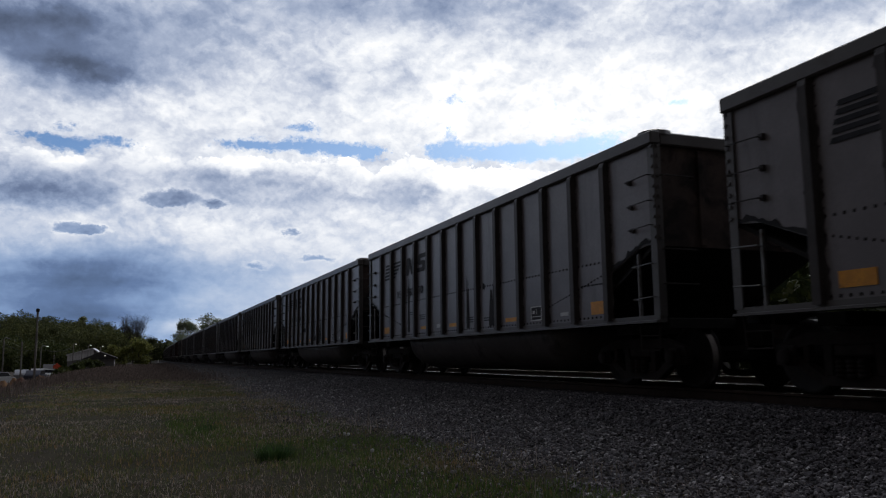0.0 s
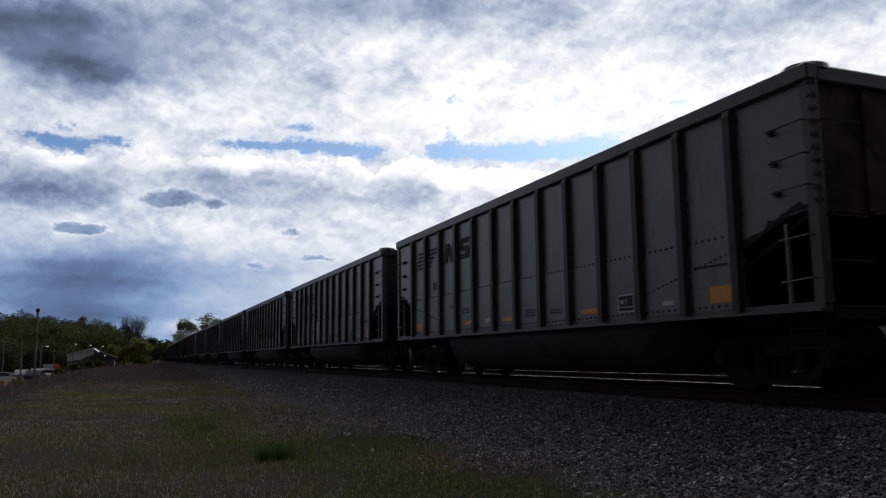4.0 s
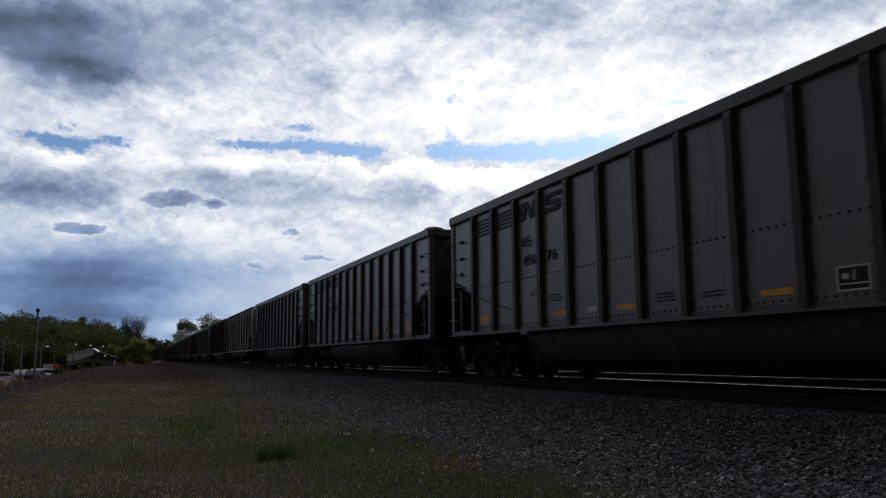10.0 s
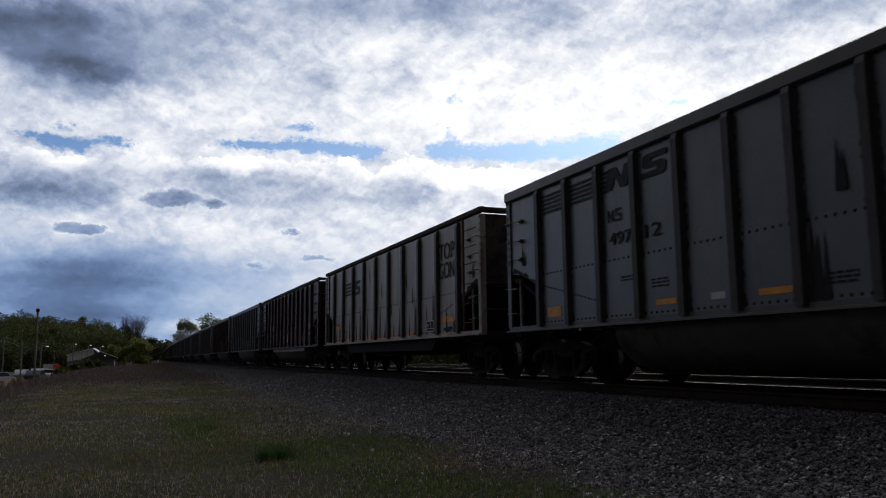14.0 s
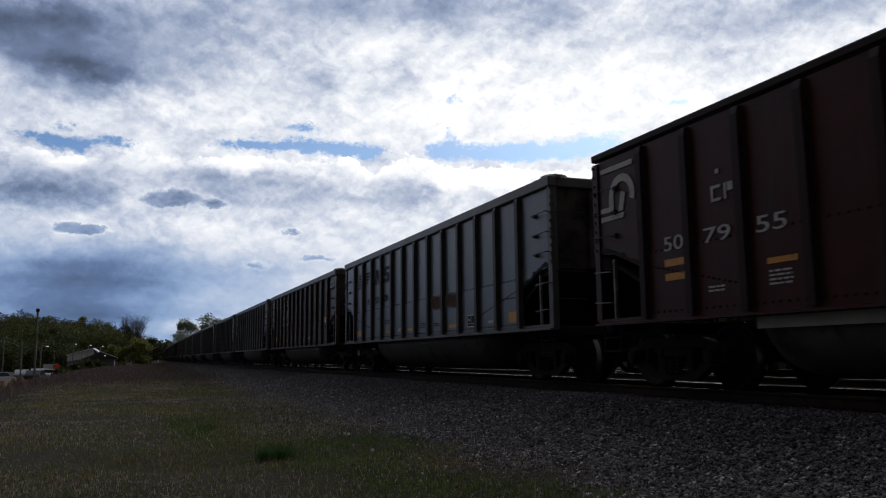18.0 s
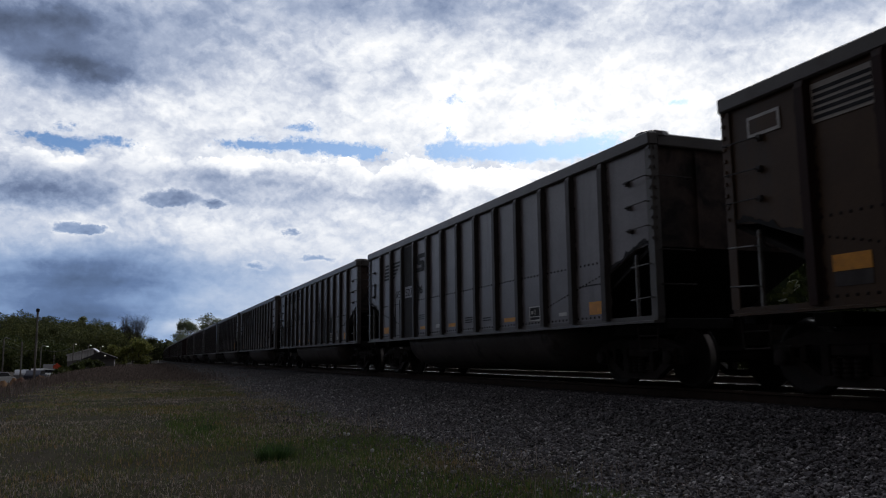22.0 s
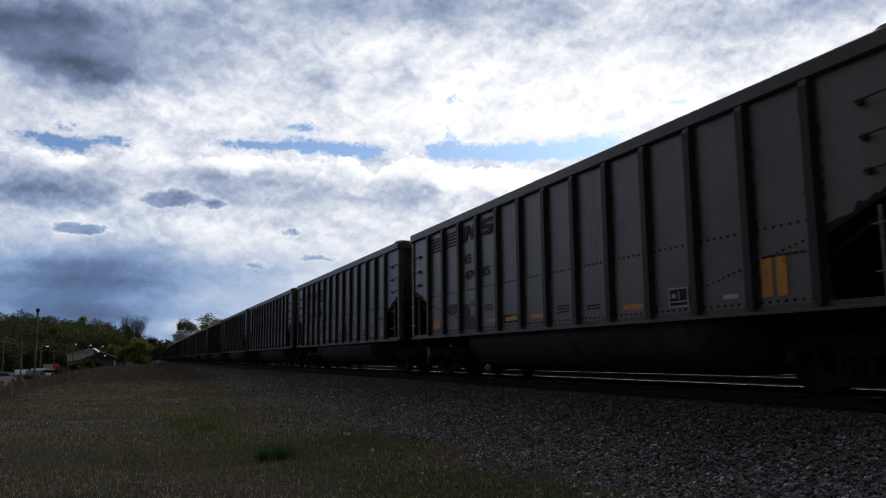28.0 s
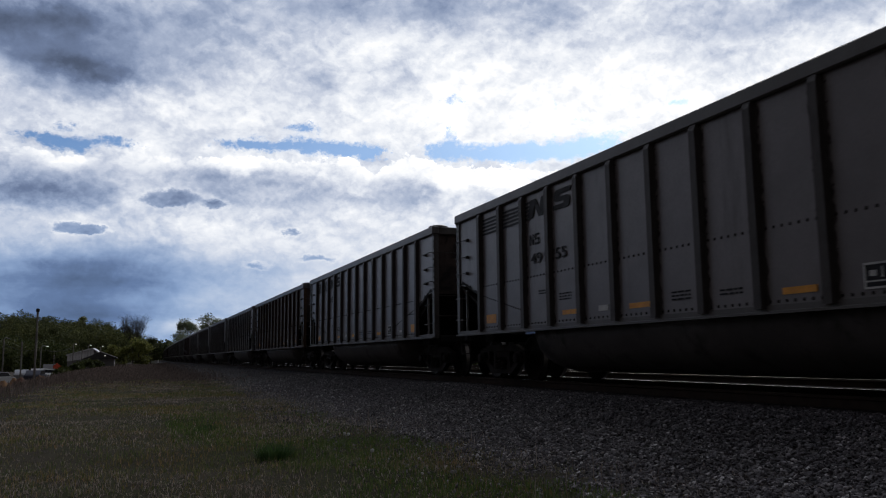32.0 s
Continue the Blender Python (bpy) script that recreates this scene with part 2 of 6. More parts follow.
ENDMAT = material("rusty dark end sheet", (0.10, 0.072, 0.062), (0.052, 0.041, 0.037), 1.2, 0.8, 0.0, 0.15, 30, (0.02, 0.018, 0.017), 0.55, gloss=0.15)
TUBMAT = material("dusty dark tub steel", (0.125, 0.112, 0.108), (0.088, 0.079, 0.076), 1.0, 0.6, 0.0, 0.1, 30, (0.028, 0.025, 0.023), 0.6, gloss=0.15)
TRUCK = material("oily cast steel", (0.034, 0.027, 0.025), (0.018, 0.015, 0.014), 4.0, 0.85, 0.0, 0.2, 50, (0.045, 0.03, 0.02), 0.74, gloss=0.15)
WHEEL = material("rolled wheel steel", (0.022, 0.019, 0.018), (0.014, 0.013, 0.012), 5.0, 0.7, 0.0, 0.1, 60, gloss=0.15)
TREAD = material("polished wheel tread", (0.26, 0.25, 0.24), None, 5.0, 0.30, 1.0, 0.05, 60)
COAL = material("coal", (0.014, 0.014, 0.015), (0.02, 0.02, 0.022), 12.0, 0.45, 0.0, 0.6, 60, gloss=0.15)
BLACK = material("black stencil paint", (0.018, 0.018, 0.020), (0.034, 0.034, 0.037), 6.0, 0.6, 0.0, 0.05, 50, gloss=0.15)
WHITE = material("faded white stencil paint", (0.62, 0.61, 0.58), (0.45, 0.44, 0.42), 6.0, 0.6, 0.0, 0.05, 50)
YELLOW = material("yellow reflective strip", (0.85, 0.36, 0.015), (0.66, 0.27, 0.014), 6.0, 0.45, 0.0, 0.05, 60, (0.16, 0.09, 0.03), 0.66)
RUST = material("rust bloom", (0.145, 0.092, 0.066), (0.10, 0.064, 0.048), 5.0, 0.9, 0.0, 0.2, 50, gloss=0.15)
HALO = material("chalky tide mark", (0.24, 0.215, 0.20), (0.17, 0.15, 0.14), 5.0, 0.8, 0.0, 0.1, 50, gloss=0.15)
TAR = material("black spilled stain", (0.022, 0.022, 0.023), (0.035, 0.034, 0.034), 4.0, 0.7, 0.0, 0.1, 40, gloss=0.15)
GALV = material("bare bright steel", (0.24, 0.24, 0.24), (0.15, 0.145, 0.14), 6.0, 0.5, 0.5, 0.05, 60, (0.1, 0.07, 0.05), 0.62)
RAILTOP = material("polished rail steel", (0.62, 0.61, 0.60), None, 3.0, 0.22, 1.0, 0.0, 60)
RAILSIDE = material("rusty rail web", (0.055, 0.036, 0.027), (0.035, 0.025, 0.02), 5.0, 0.85, 0.0, 0.2, 60, gloss=0.15)
TIE = material("creosoted timber sleeper", (0.045, 0.036, 0.03), (0.028, 0.024, 0.021), 6.0, 0.9, 0.0, 0.5, 40, gloss=0.15)

# ---------------------------------------------------------------- mesh helpers


def finish(bm, name, mat, smooth=False):
    me = bpy.data.meshes.new(name)
    bmesh.ops.recalc_face_normals(bm, faces=bm.faces)
    bm.to_mesh(me)
    bm.free()
    for m in (mat if isinstance(mat, (list, tuple)) else (mat,)):
        me.materials.append(m)
    if smooth:
        for f in me.polygons:
            f.use_smooth = True
    return me


def part(name, bm, mat, parent, label="", smooth=False):
    """Links a bmesh, or a ready mesh, as one mesh object under a thing or a part."""
    me = bm if isinstance(bm, bpy.types.Mesh) else finish(bm, name, mat, smooth)
    ob = new(name, me)
    ob.parent = parent
    if label:
        ob["label"] = label
    return ob


def box(bm, x0, y0, z0, x1, y1, z1, bevel=0.0):
    vs = [bm.verts.new((x, y, z)) for x in (x0, x1) for y in (y0, y1) for z in (z0, z1)]
    fs = [bm.faces.new([vs[i] for i in q]) for q in ((0, 1, 3, 2), (4, 6, 7, 5), (0, 4, 5, 1), (2, 3, 7, 6), (0, 2, 6, 4), (1, 5, 7, 3))]
    if bevel:
        bmesh.ops.bevel(bm, geom=list({e for f in fs for e in f.edges}), offset=bevel, segments=1, affect="EDGES")
    return bm


def slab(bm, pts, depth, place):
    """A flat outline pushed out to a plate; place(a, b, d) gives its points."""
    lo = [bm.verts.new(place(a, b, 0.0)) for a, b in pts]
    hi = [bm.verts.new(place(a, b, depth)) for a, b in pts]
    bm.faces.new(lo)
    bm.faces.new(hi[::-1])
    k = len(pts)
    for i in range(k):
        bm.faces.new((lo[i], hi[i], hi[(i + 1) % k], lo[(i + 1) % k]))
    return bm


def rod(bm, pts, r, sides=6):
    """A round bar through points."""
    rings = []
    pts = [Vector(p) for p in pts]
    for i, p in enumerate(pts):
        d = (pts[min(i + 1, len(pts) - 1)] - pts[max(i - 1, 0)]).normalized()
        q = d.to_track_quat("Z", "Y")
        rings.append([bm.verts.new(p + q @ Vector((r * math.cos(a), r * math.sin(a), 0))) for a in [2 * math.pi * j / sides for j in range(sides)]])
    for a, b in zip(rings, rings[1:]):
        for j in range(sides):
            bm.faces.new((a[j], a[(j + 1) % sides], b[(j + 1) % sides], b[j]))
    bm.faces.new(rings[0][::-1])
    bm.faces.new(rings[-1])
    return bm


def lathe(bm, profile, axis="Y", sides=24, centre=(0, 0, 0)):
    """A turned shape from (radius, along) pairs."""
    rings = []
    for r, h in profile:
        ring = []
        for j in range(sides):
            a = 2 * math.pi * j / sides
            c, s = r * math.cos(a), r * math.sin(a)
            p = {"Y": (c, h, s), "Z": (c, s, h), "X": (h, c, s)}[axis]
            ring.append(bm.verts.new(Vector(p) + Vector(centre)))
        rings.append(ring)
    for a, b in zip(rings, rings[1:]):
        for j in range(sides):
            bm.faces.new((a[j], a[(j + 1) % sides], b[(j + 1) % sides], b[j]))
    bm.faces.new(rings[0][::-1])
    bm.faces.new(rings[-1])
    return bm


# ---------------------------------------------------------------- coal cars
# Car space: x forward from the rear corner of the top chord, y across (the side towards the meadow is negative), z over the rail.
HALF = 1.584          # outside of the side sheets
LONG = 14.80          # length of the box
TOPZ = 3.75
RIBS = [1.33 + 1.0125 * i for i in range(13)]
WIDE_RIBS = [1.5 + 1.333 * i for i in range(10)]      # the pale car has fewer bays


def rib_mesh(mat, variant=0, z0=1.02, z1=3.58, wide=0.17, deep=0.085):
    bm = bmesh.new()
    # ragged fringe of grime caked along both flanges
    rnd = random.Random(500 + variant)
    for s in (-1, 1):
        n = 34
        last = None
        for i in range(n + 1):
            z = z0 + (z1 - z0 - 0.02) * i / n
            w = wide / 2 + 0.012 + 0.055 * rnd.random() ** 2
            pair = (bm.verts.new((s * (wide / 2 - 0.01), -0.0105, z)), bm.verts.new((s * w, -0.0105, z)))
            if last:
                bm.faces.new((last[0], last[1], pair[1], pair[0]) if s > 0 else (last[1], last[0], pair[0], pair[1]))
            last = pair
    pts = [(-wide / 2, 0), (-wide / 2 + 0.025, deep), (wide / 2 - 0.025, deep), (wide / 2, 0)]
    lo = [bm.verts.new((a, -d, z0)) for a, d in pts]
    mid = [bm.verts.new((a, -d, z1 - 0.10)) for a, d in pts]
    hi = [bm.verts.new((a, -d * 0.7, z1)) for a, d in pts]
    for u, v in ((lo, mid), (mid, hi)):
        for i in range(3):
            bm.faces.new((u[i], u[i + 1], v[i + 1], v[i]))
    bm.faces.new(lo)
    bm.faces.new(hi[::-1])
    # rivet heads down both flanges
    for i in range(11):
        z = z0 + 0.12 + i * (z1 - z0 - 0.24) / 10
        for s in (-1, 1):
            x = s * (wide / 2 + 0.03)
            tip = bm.verts.new((x, -0.016, z))
            ring = [bm.verts.new((x + 0.018 * math.cos(a), -0.003, z + 0.018 * math.sin(a))) for a in (0.8, 2.37, 3.93, 5.5)]
            for j in range(4):
                bm.faces.new((ring[j], ring[(j + 1) % 4], tip))
    return finish(bm, "rib", mat)


def panel_mesh(x0, x1, mat, first=False, last=False, seam=2.02):
    """One bay of the side sheet with its riveted seam; the end bays are cut away over the slope sheet."""
    bm = bmesh.new()
    z0 = 1.0
    if first:
        pts = [(x0, 2.10), (x0 + 0.35, 2.06), (x1, 1.74), (x1, 3.6), (x0, 3.6)]
    elif last:
        pts = [(x0, 1.74), (x1 - 0.35, 2.06), (x1, 2.10), (x1, 3.6), (x0, 3.6)]
    else:
        pts = [(x0, z0), (x1, z0), (x1, 3.6), (x0, 3.6)]
    slab(bm, pts, 0.02, lambda a, b, d: (a, -HALF + d, b))
    if not (first or last):
        # lower sheet laps over the upper one
        slab(bm, [(x0, z0), (x1, z0), (x1, seam), (x0, seam)], 0.008, lambda a, b, d: (a, -HALF - 0.008 + d * 0.5, b))
        k = 7
        for i in range(k):
            x = x0 + 0.13 + (x1 - x0 - 0.26) * i / (k - 1)
            for z in (seam - 0.045, z0 + 0.10):
                tip = bm.verts.new((x, -HALF - 0.026, z))
                ring = [bm.verts.new((x + 0.026 * math.cos(a), -HALF - 0.009, z + 0.026 * math.sin(a))) for a in (0.8, 2.37, 3.93, 5.5)]
                for j in range(4):
                    bm.faces.new((ring[j], ring[(j + 1) % 4], tip)).material_index = 1
        # slanting row of rivets where the slope sheet meets the side, in the bays next to the ends
        for i in range(9):
            x = x0 + 0.12 + 0.098 * i
            z = 1.77 - 0.225 * (min(x, LONG - x) - 1.44)
            if x < x1 - 0.1 and z > 1.35:
                tip = bm.verts.new((x, -HALF - 0.028, z))
                ring = [bm.verts.new((x + 0.022 * math.cos(a), -HALF - 0.009, z + 0.022 * math.sin(a))) for a in (0.8, 2.37, 3.93, 5.5)]
                for j in range(4):
                    bm.faces.new((ring[j], ring[(j + 1) % 4], tip)).material_index = 1
    return finish(bm, "side_panel", [mat, SOOT])


def chord_mesh(mat, slim=False):
    bm = bmesh.new()
    t = 0.12 if slim else 0.20
    o = 0.04 if slim else 0.075
    for s in (-1, 1):
        y0, y1 = sorted((s * (HALF + o), s * (HALF - 0.10)))
        box(bm, 0.0, y0, TOPZ - t, LONG, y1, TOPZ, 0.02)
    box(bm, 0.02, -HALF + 0.10, TOPZ - t, 0.18, HALF - 0.10, TOPZ - 0.006, 0.02)
    box(bm, LONG - 0.18, -HALF + 0.10, TOPZ - t, LONG - 0.02, HALF - 0.10, TOPZ - 0.006, 0.02)
    if not slim:
        # domed cast cap on the leading corners
        for s in (-1, 1):
            lathe(bm, [(0.27, TOPZ - 0.04), (0.25, TOPZ + 0.03), (0.17, TOPZ + 0.06), (0.05, TOPZ + 0.07)], "Z", 14, (LONG - 0.26, s * (HALF - 0.19), 0))
    return finish(bm, "top_chord", mat)


def end_mesh(mat):
    """The end sheet with its stiffener and the slope sheet below, at the leading end."""
    bm = bmesh.new()
    box(bm, LONG - 0.12, -HALF + 0.02, 2.06, LONG - 0.08, HALF - 0.02, 3.6)
    return finish(bm, "end_sheet", mat)


def stiffener_mesh(y, mat):
    bm = bmesh.new()
    box(bm, LONG - 0.078, y - 0.05, 2.08, LONG - 0.04, y + 0.05, 3.52, 0.01)
    return finish(bm, "end_stiffener", mat)


def slope_mesh(mat):
    bm = bmesh.new()
    slab(bm, [(LONG - 0.10, 2.07), (LONG - 0.12, 2.12), (12.55, 1.05), (12.55, 1.0)], 2 * HALF - 0.06, lambda a, b, d: (a, -HALF + 0.03 + d, b))
    return finish(bm, "slope_sheet", mat)


def smear_mesh(mat):
    """Coal dust over the lower edge of the end bay."""
    bm = bmesh.new()
    r = random.Random(3)
    lo, hi = [], []
    for i in range(17):
        x = 13.56 + 1.08 * i / 16
        edge = 1.76 + 0.34 * min(1.0, (x - 13.5) / 0.9)
        lo.append((x, edge + 0.004))
        hi.append((x, edge + 0.03 + 0.11 * r.random() * (0.6 + 0.4 * math.sin(i))))
    plate(bm, lo + hi[::-1])
    return finish(bm, "coal_smear", mat)


def flip_ends(me, name):
    """The same piece for the trailing end."""
    c = me.copy()
    c.name = name
    c.transform(Matrix.Translation((LONG, 0, 0)) @ Matrix.Diagonal((-1, 1, 1, 1)))
    c.flip_normals()
    return c


def flip_side(me):
    c = me.copy()
    c.transform(Matrix.Diagonal((1, -1, 1, 1)))
    c.flip_normals()
    return c


def sill_mesh(mat):
    bm = bmesh.new()
    slab(bm, [(-HALF - 0.085, 0.955), (-HALF + 0.10, 0.955), (-HALF + 0.10, 1.06), (-HALF - 0.02, 1.06), (-HALF - 0.02, 0.995), (-HALF - 0.085, 0.985)],
         LONG - 0.08, lambda a, b, d: (0.04 + d, a, b))
    return finish(bm, "side_sill", mat)


def post_mesh(mat):
    """Corner post with its rivets, leading corner on the meadow side."""
    bm = bmesh.new()
    slab(bm, [(LONG - 0.16, -HALF - 0.03), (LONG - 0.02, -HALF - 0.03), (LONG - 0.02, -HALF + 0.10), (LONG - 0.04, -HALF + 0.10), (LONG - 0.04, -HALF - 0.008), (LONG - 0.16, -HALF - 0.008)],
         2.54, lambda a, b, d: (a, b, 1.04 + d))
    for i in range(10):
        z = 2.15 + i * 0.15
        box(bm, LONG - 0.075, -HALF - 0.05, z, LONG - 0.035, -HALF - 0.03, z + 0.045)
        box(bm, LONG - 0.02, -HALF + 0.02, z, LONG + 0.004, -HALF + 0.06, z + 0.045)
    return finish(bm, "corner_post", mat)


def ladder_stile(mat):
    bm = bmesh.new()
    box(bm, 14.262, -HALF - 0.02, 1.02, 14.302, -HALF + 0.03, 1.98, 0.006)
    return finish(bm, "ladder_stile", mat)


def rung(z, x0, x1, mat, low=False):
    bm = bmesh.new()
    y = -HALF - 0.03
    out_y = y - 0.075
    rod(bm, [(x0, y, z - 0.03), (x0, out_y, z - 0.02), (x1, out_y, z + 0.0), (x1, y, z)], 0.010, 5)
    if not low:
        box(bm, x0 - 0.03, y - 0.02, z - 0.05, x0 + 0.03, y + 0.03, z + 0.02)
    return finish(bm, "grab_iron", mat)


def end_rung(z, mat):
    bm = bmesh.new()
    rod(bm, [(LONG - 0.05, -HALF + 0.06, z), (LONG + 0.06, -HALF + 0.06, z), (LONG + 0.06, -HALF + 0.62, z), (LONG - 0.05, -HALF + 0.62, z)], 0.012, 5)
    return finish(bm, "end_grab_iron", mat)


def stirrup(mat):
    bm = bmesh.new()
    y = -HALF + 0.03
    rod(bm, [(14.2, y, 0.98), (14.24, y, 0.56), (14.66, y, 0.56), (14.70, y, 0.98)], 0.016, 5)
    rod(bm, [(14.22, y, 0.77), (14.68, y, 0.77)], 0.012, 5)
    return finish(bm, "step", mat)


def tub_mesh(mat):
    """Rounded belly hanging between the trucks."""
    bm = bmesh.new()
    prof = [(-1.50, 0.96), (-1.47, 0.80), (-1.40, 0.60), (-1.26, 0.43), (-1.05, 0.29), (-0.75, 0.20), (0.75, 0.20), (1.05, 0.29), (1.26, 0.43), (1.40, 0.60), (1.47, 0.80), (1.50, 0.96)]
    rings = []
    for x, sh in ((3.15, 0.55), (3.45, 0.93), (3.8, 1.0), (11.2, 1.0), (11.55, 0.93), (11.85, 0.55)):
        rings.append([bm.verts.new((x, y * (0.6 + 0.4 * sh), 0.97 - (0.97 - z) * sh)) for y, z in prof])
    for a, b in zip(rings, rings[1:]):
        for i in range(len(prof) - 1):
            bm.faces.new((a[i], a[i + 1], b[i + 1], b[i]))
        bm.faces.new((a[-1], a[0], b[0], b[-1]))
    bm.faces.new(rings[0])
    bm.faces.new(rings[-1][::-1])
    return finish(bm, "tub", mat, True)


def deep_sill_mesh(mat):
    bm = bmesh.new()
    for s in (-1, 1):
        y0, y1 = sorted((s * (HALF - 0.02), s * (HALF - 0.10)))
        slab(bm, [(3.0, 0.96), (12.0, 0.96), (11.6, 0.66), (3.5, 0.66)], y1 - y0, lambda a, b, d: (a, y0 + d, b))
    box(bm, 3.5, -0.6, 0.55, 11.6, 0.6, 0.96)
    return finish(bm, "deep_sill", mat)


def frame_mesh(mat):
    """Centre sill with its draft gear."""
    bm = bmesh.new()
    box(bm, -0.45, -0.24, 0.62, LONG + 0.45, 0.24, 0.98)
    return finish(bm, "underframe", mat)


def cross_beam_mesh(half, wide, z0, z1, mat):
    bm = bmesh.new()
    box(bm, -half, -wide, z0, half, -0.245, z1, 0.012)
    box(bm, -half, 0.245, z0, half, wide, z1, 0.012)
    return finish(bm, "cross_beam", mat)


def coupler_mesh(mat):
    bm = bmesh.new()
    box(bm, LONG + 0.40, -0.09, 0.76, LONG + 0.60, 0.09, 0.92, 0.02)
    slab(bm, [(LONG + 0.58, -0.16), (LONG + 0.74, -0.14), (LONG + 0.78, 0.02), (LONG + 0.68, 0.06), (LONG + 0.70, 0.14), (LONG + 0.58, 0.16)], 0.28, lambda a, b, d: (a, b, 0.70 + d))
    return finish(bm, "coupler", mat)


def brake_wheel_mesh(mat):
    bm = bmesh.new()
    ring = []
    for j in range(20):
        a = 2 * math.pi * j / 20
        ring.append((LONG + 0.12, 0.45 + 0.26 * math.cos(a), 2.35 + 0.26 * math.sin(a)))
    rod(bm, ring + [ring[0]], 0.015, 5)
    for a in (0.3, 1.87, 3.44, 5.0):
        rod(bm, [(LONG + 0.1, 0.45, 2.35), (LONG + 0.12, 0.45 + 0.26 * math.cos(a), 2.35 + 0.26 * math.sin(a))], 0.012, 4)
    return finish(bm, "brake_wheel", mat)


def coal_mesh(seed, heap):
    rnd = random.Random(seed)
    nx, ny = 74, 16
    vs, fs = [], []
    for i in range(nx + 1):
        for j in range(ny + 1):
            x = 0.22 + (LONG - 0.44) * i / nx
            y = (HALF - 0.11) * (2 * j / ny - 1)
            e = min(i, nx - i) / 7.0
            z = 3.42 + heap * min(1, e) * (1 - abs(2 * j / ny - 1) ** 3) + 0.10 * noise.noise((x * 0.7 + seed, y, 0)) + rnd.uniform(-0.05, 0.05)
            vs.append((x, y, z))
    for i in range(nx):
        for j in range(ny):
            a = i * (ny + 1) + j
            fs.append((a, a + ny + 1, a + ny + 2, a + 1))
    me = bpy.data.meshes.new("coal_load")
    me.from_pydata(vs, [], fs)
    me.materials.append(COAL)
    return me


def side_frame_mesh(mat):
    """Cast side frame of a truck, about the truck centre, on the meadow side."""
    bm = bmesh.new()
    y = -1.06
    upper = [(-1.12, 0.46), (-0.60, 0.60), (0.60, 0.60), (1.12, 0.46), (1.12, 0.60), (0.62, 0.74), (-0.62, 0.74), (-1.12, 0.60)]
    lower = [(-1.12, 0.36), (-0.80, 0.34), (-0.46, 0.13), (0.46, 0.13), (0.80, 0.34), (1.12, 0.36), (1.12, 0.45), (0.76, 0.46), (0.42, 0.24), (-0.42, 0.24), (-0.76, 0.46), (-1.12, 0.45)]
    for shape in (upper, lower):
        slab(bm, shape, 0.12, lambda a, b, d: (a, y - 0.06 + d, b))
    for s in (-1, 1):
        # column beside the spring nest, pedestal jaw and journal box
        box(bm, s * 0.34 - 0.06, y - 0.058, 0.24, s * 0.34 + 0.06, y + 0.058, 0.60, 0.01)
        box(bm, s * 0.89 - 0.13, y - 0.12, 0.36, s * 0.89 + 0.13, y - 0.062, 0.60, 0.03)
        box(bm, s * 0.66 - 0.045, y - 0.055, 0.40, s * 0.66 + 0.045, y + 0.055, 0.62, 0.01)
    box(bm, -0.27, y - 0.05, 0.46, 0.27, y + 0.05, 0.60, 0.02)
    return finish(bm, "side_frame", mat)


def spring_mesh(mat):
    bm = bmesh.new()
    lathe(bm, [(0.06, 0.22)] + [(0.066 if i % 2 else 0.05, 0.22 + 0.025 * i) for i in range(1, 9)] + [(0.06, 0.44)], "Z", 8, (0, -1.14, 0))
    return finish(bm, "spring", mat)


def cap_mesh(mat):
    bm = bmesh.new()
    lathe(bm, [(0.10, -1.18), (0.10, -1.24), (0.07, -1.255), (0.02, -1.26)], "Y", 10, (0, 0, 0.457))
    return finish(bm, "bearing_cap", mat)


def wheelset_mesh():
    """Axle and two flanged wheels about the axle's middle."""
    bm = bmesh.new()
    lathe(bm, [(0.08, -1.15), (0.085, -0.8), (0.085, 0.8), (0.08, 1.15)], "Y", 12)
    for s in (-1, 1):
        lathe(bm, [(0.12, s * 0.83), (0.16, s * 0.80), (0.36, s * 0.775), (0.40, s * 0.815), (0.452, s * 0.815), (0.457, s * 0.72), (0.49, s * 0.705), (0.49, s * 0.685), (0.39, s * 0.685), (0.36, s * 0.72), (0.14, s * 0.70), (0.12, s * 0.66)], "Y", 32)
    me = finish(bm, "wheelset", [WHEEL, TREAD], True)
    for f in me.polygons:
        r = math.hypot(f.center.x, f.center.z)
        if 0.44 < r < 0.47 and abs(f.normal.y) < 0.5:
            f.material_index = 1
    return me


KIT = {}


def kit(key, make, *args):
    if key not in KIT:
        KIT[key] = make(*args)
    return KIT[key]


STYLE = {
    "grey": (GREY, RIBGREY, CHORD, CHORD, ENDMAT),
    "cool": (COOL, RIBGREY, CHORD, CHORD, ENDMAT),
    "pale": (PALE, RIBGREY, ENDMAT, PALE, ENDMAT),
    "brown": (BROWN, RIBBROWN, RIBBROWN, BROWN, SOOT),
    "umber": (UMBER, RIBBROWN, CHORD, UMBER, ENDMAT),
}
CARS = {}
WHEELS = []


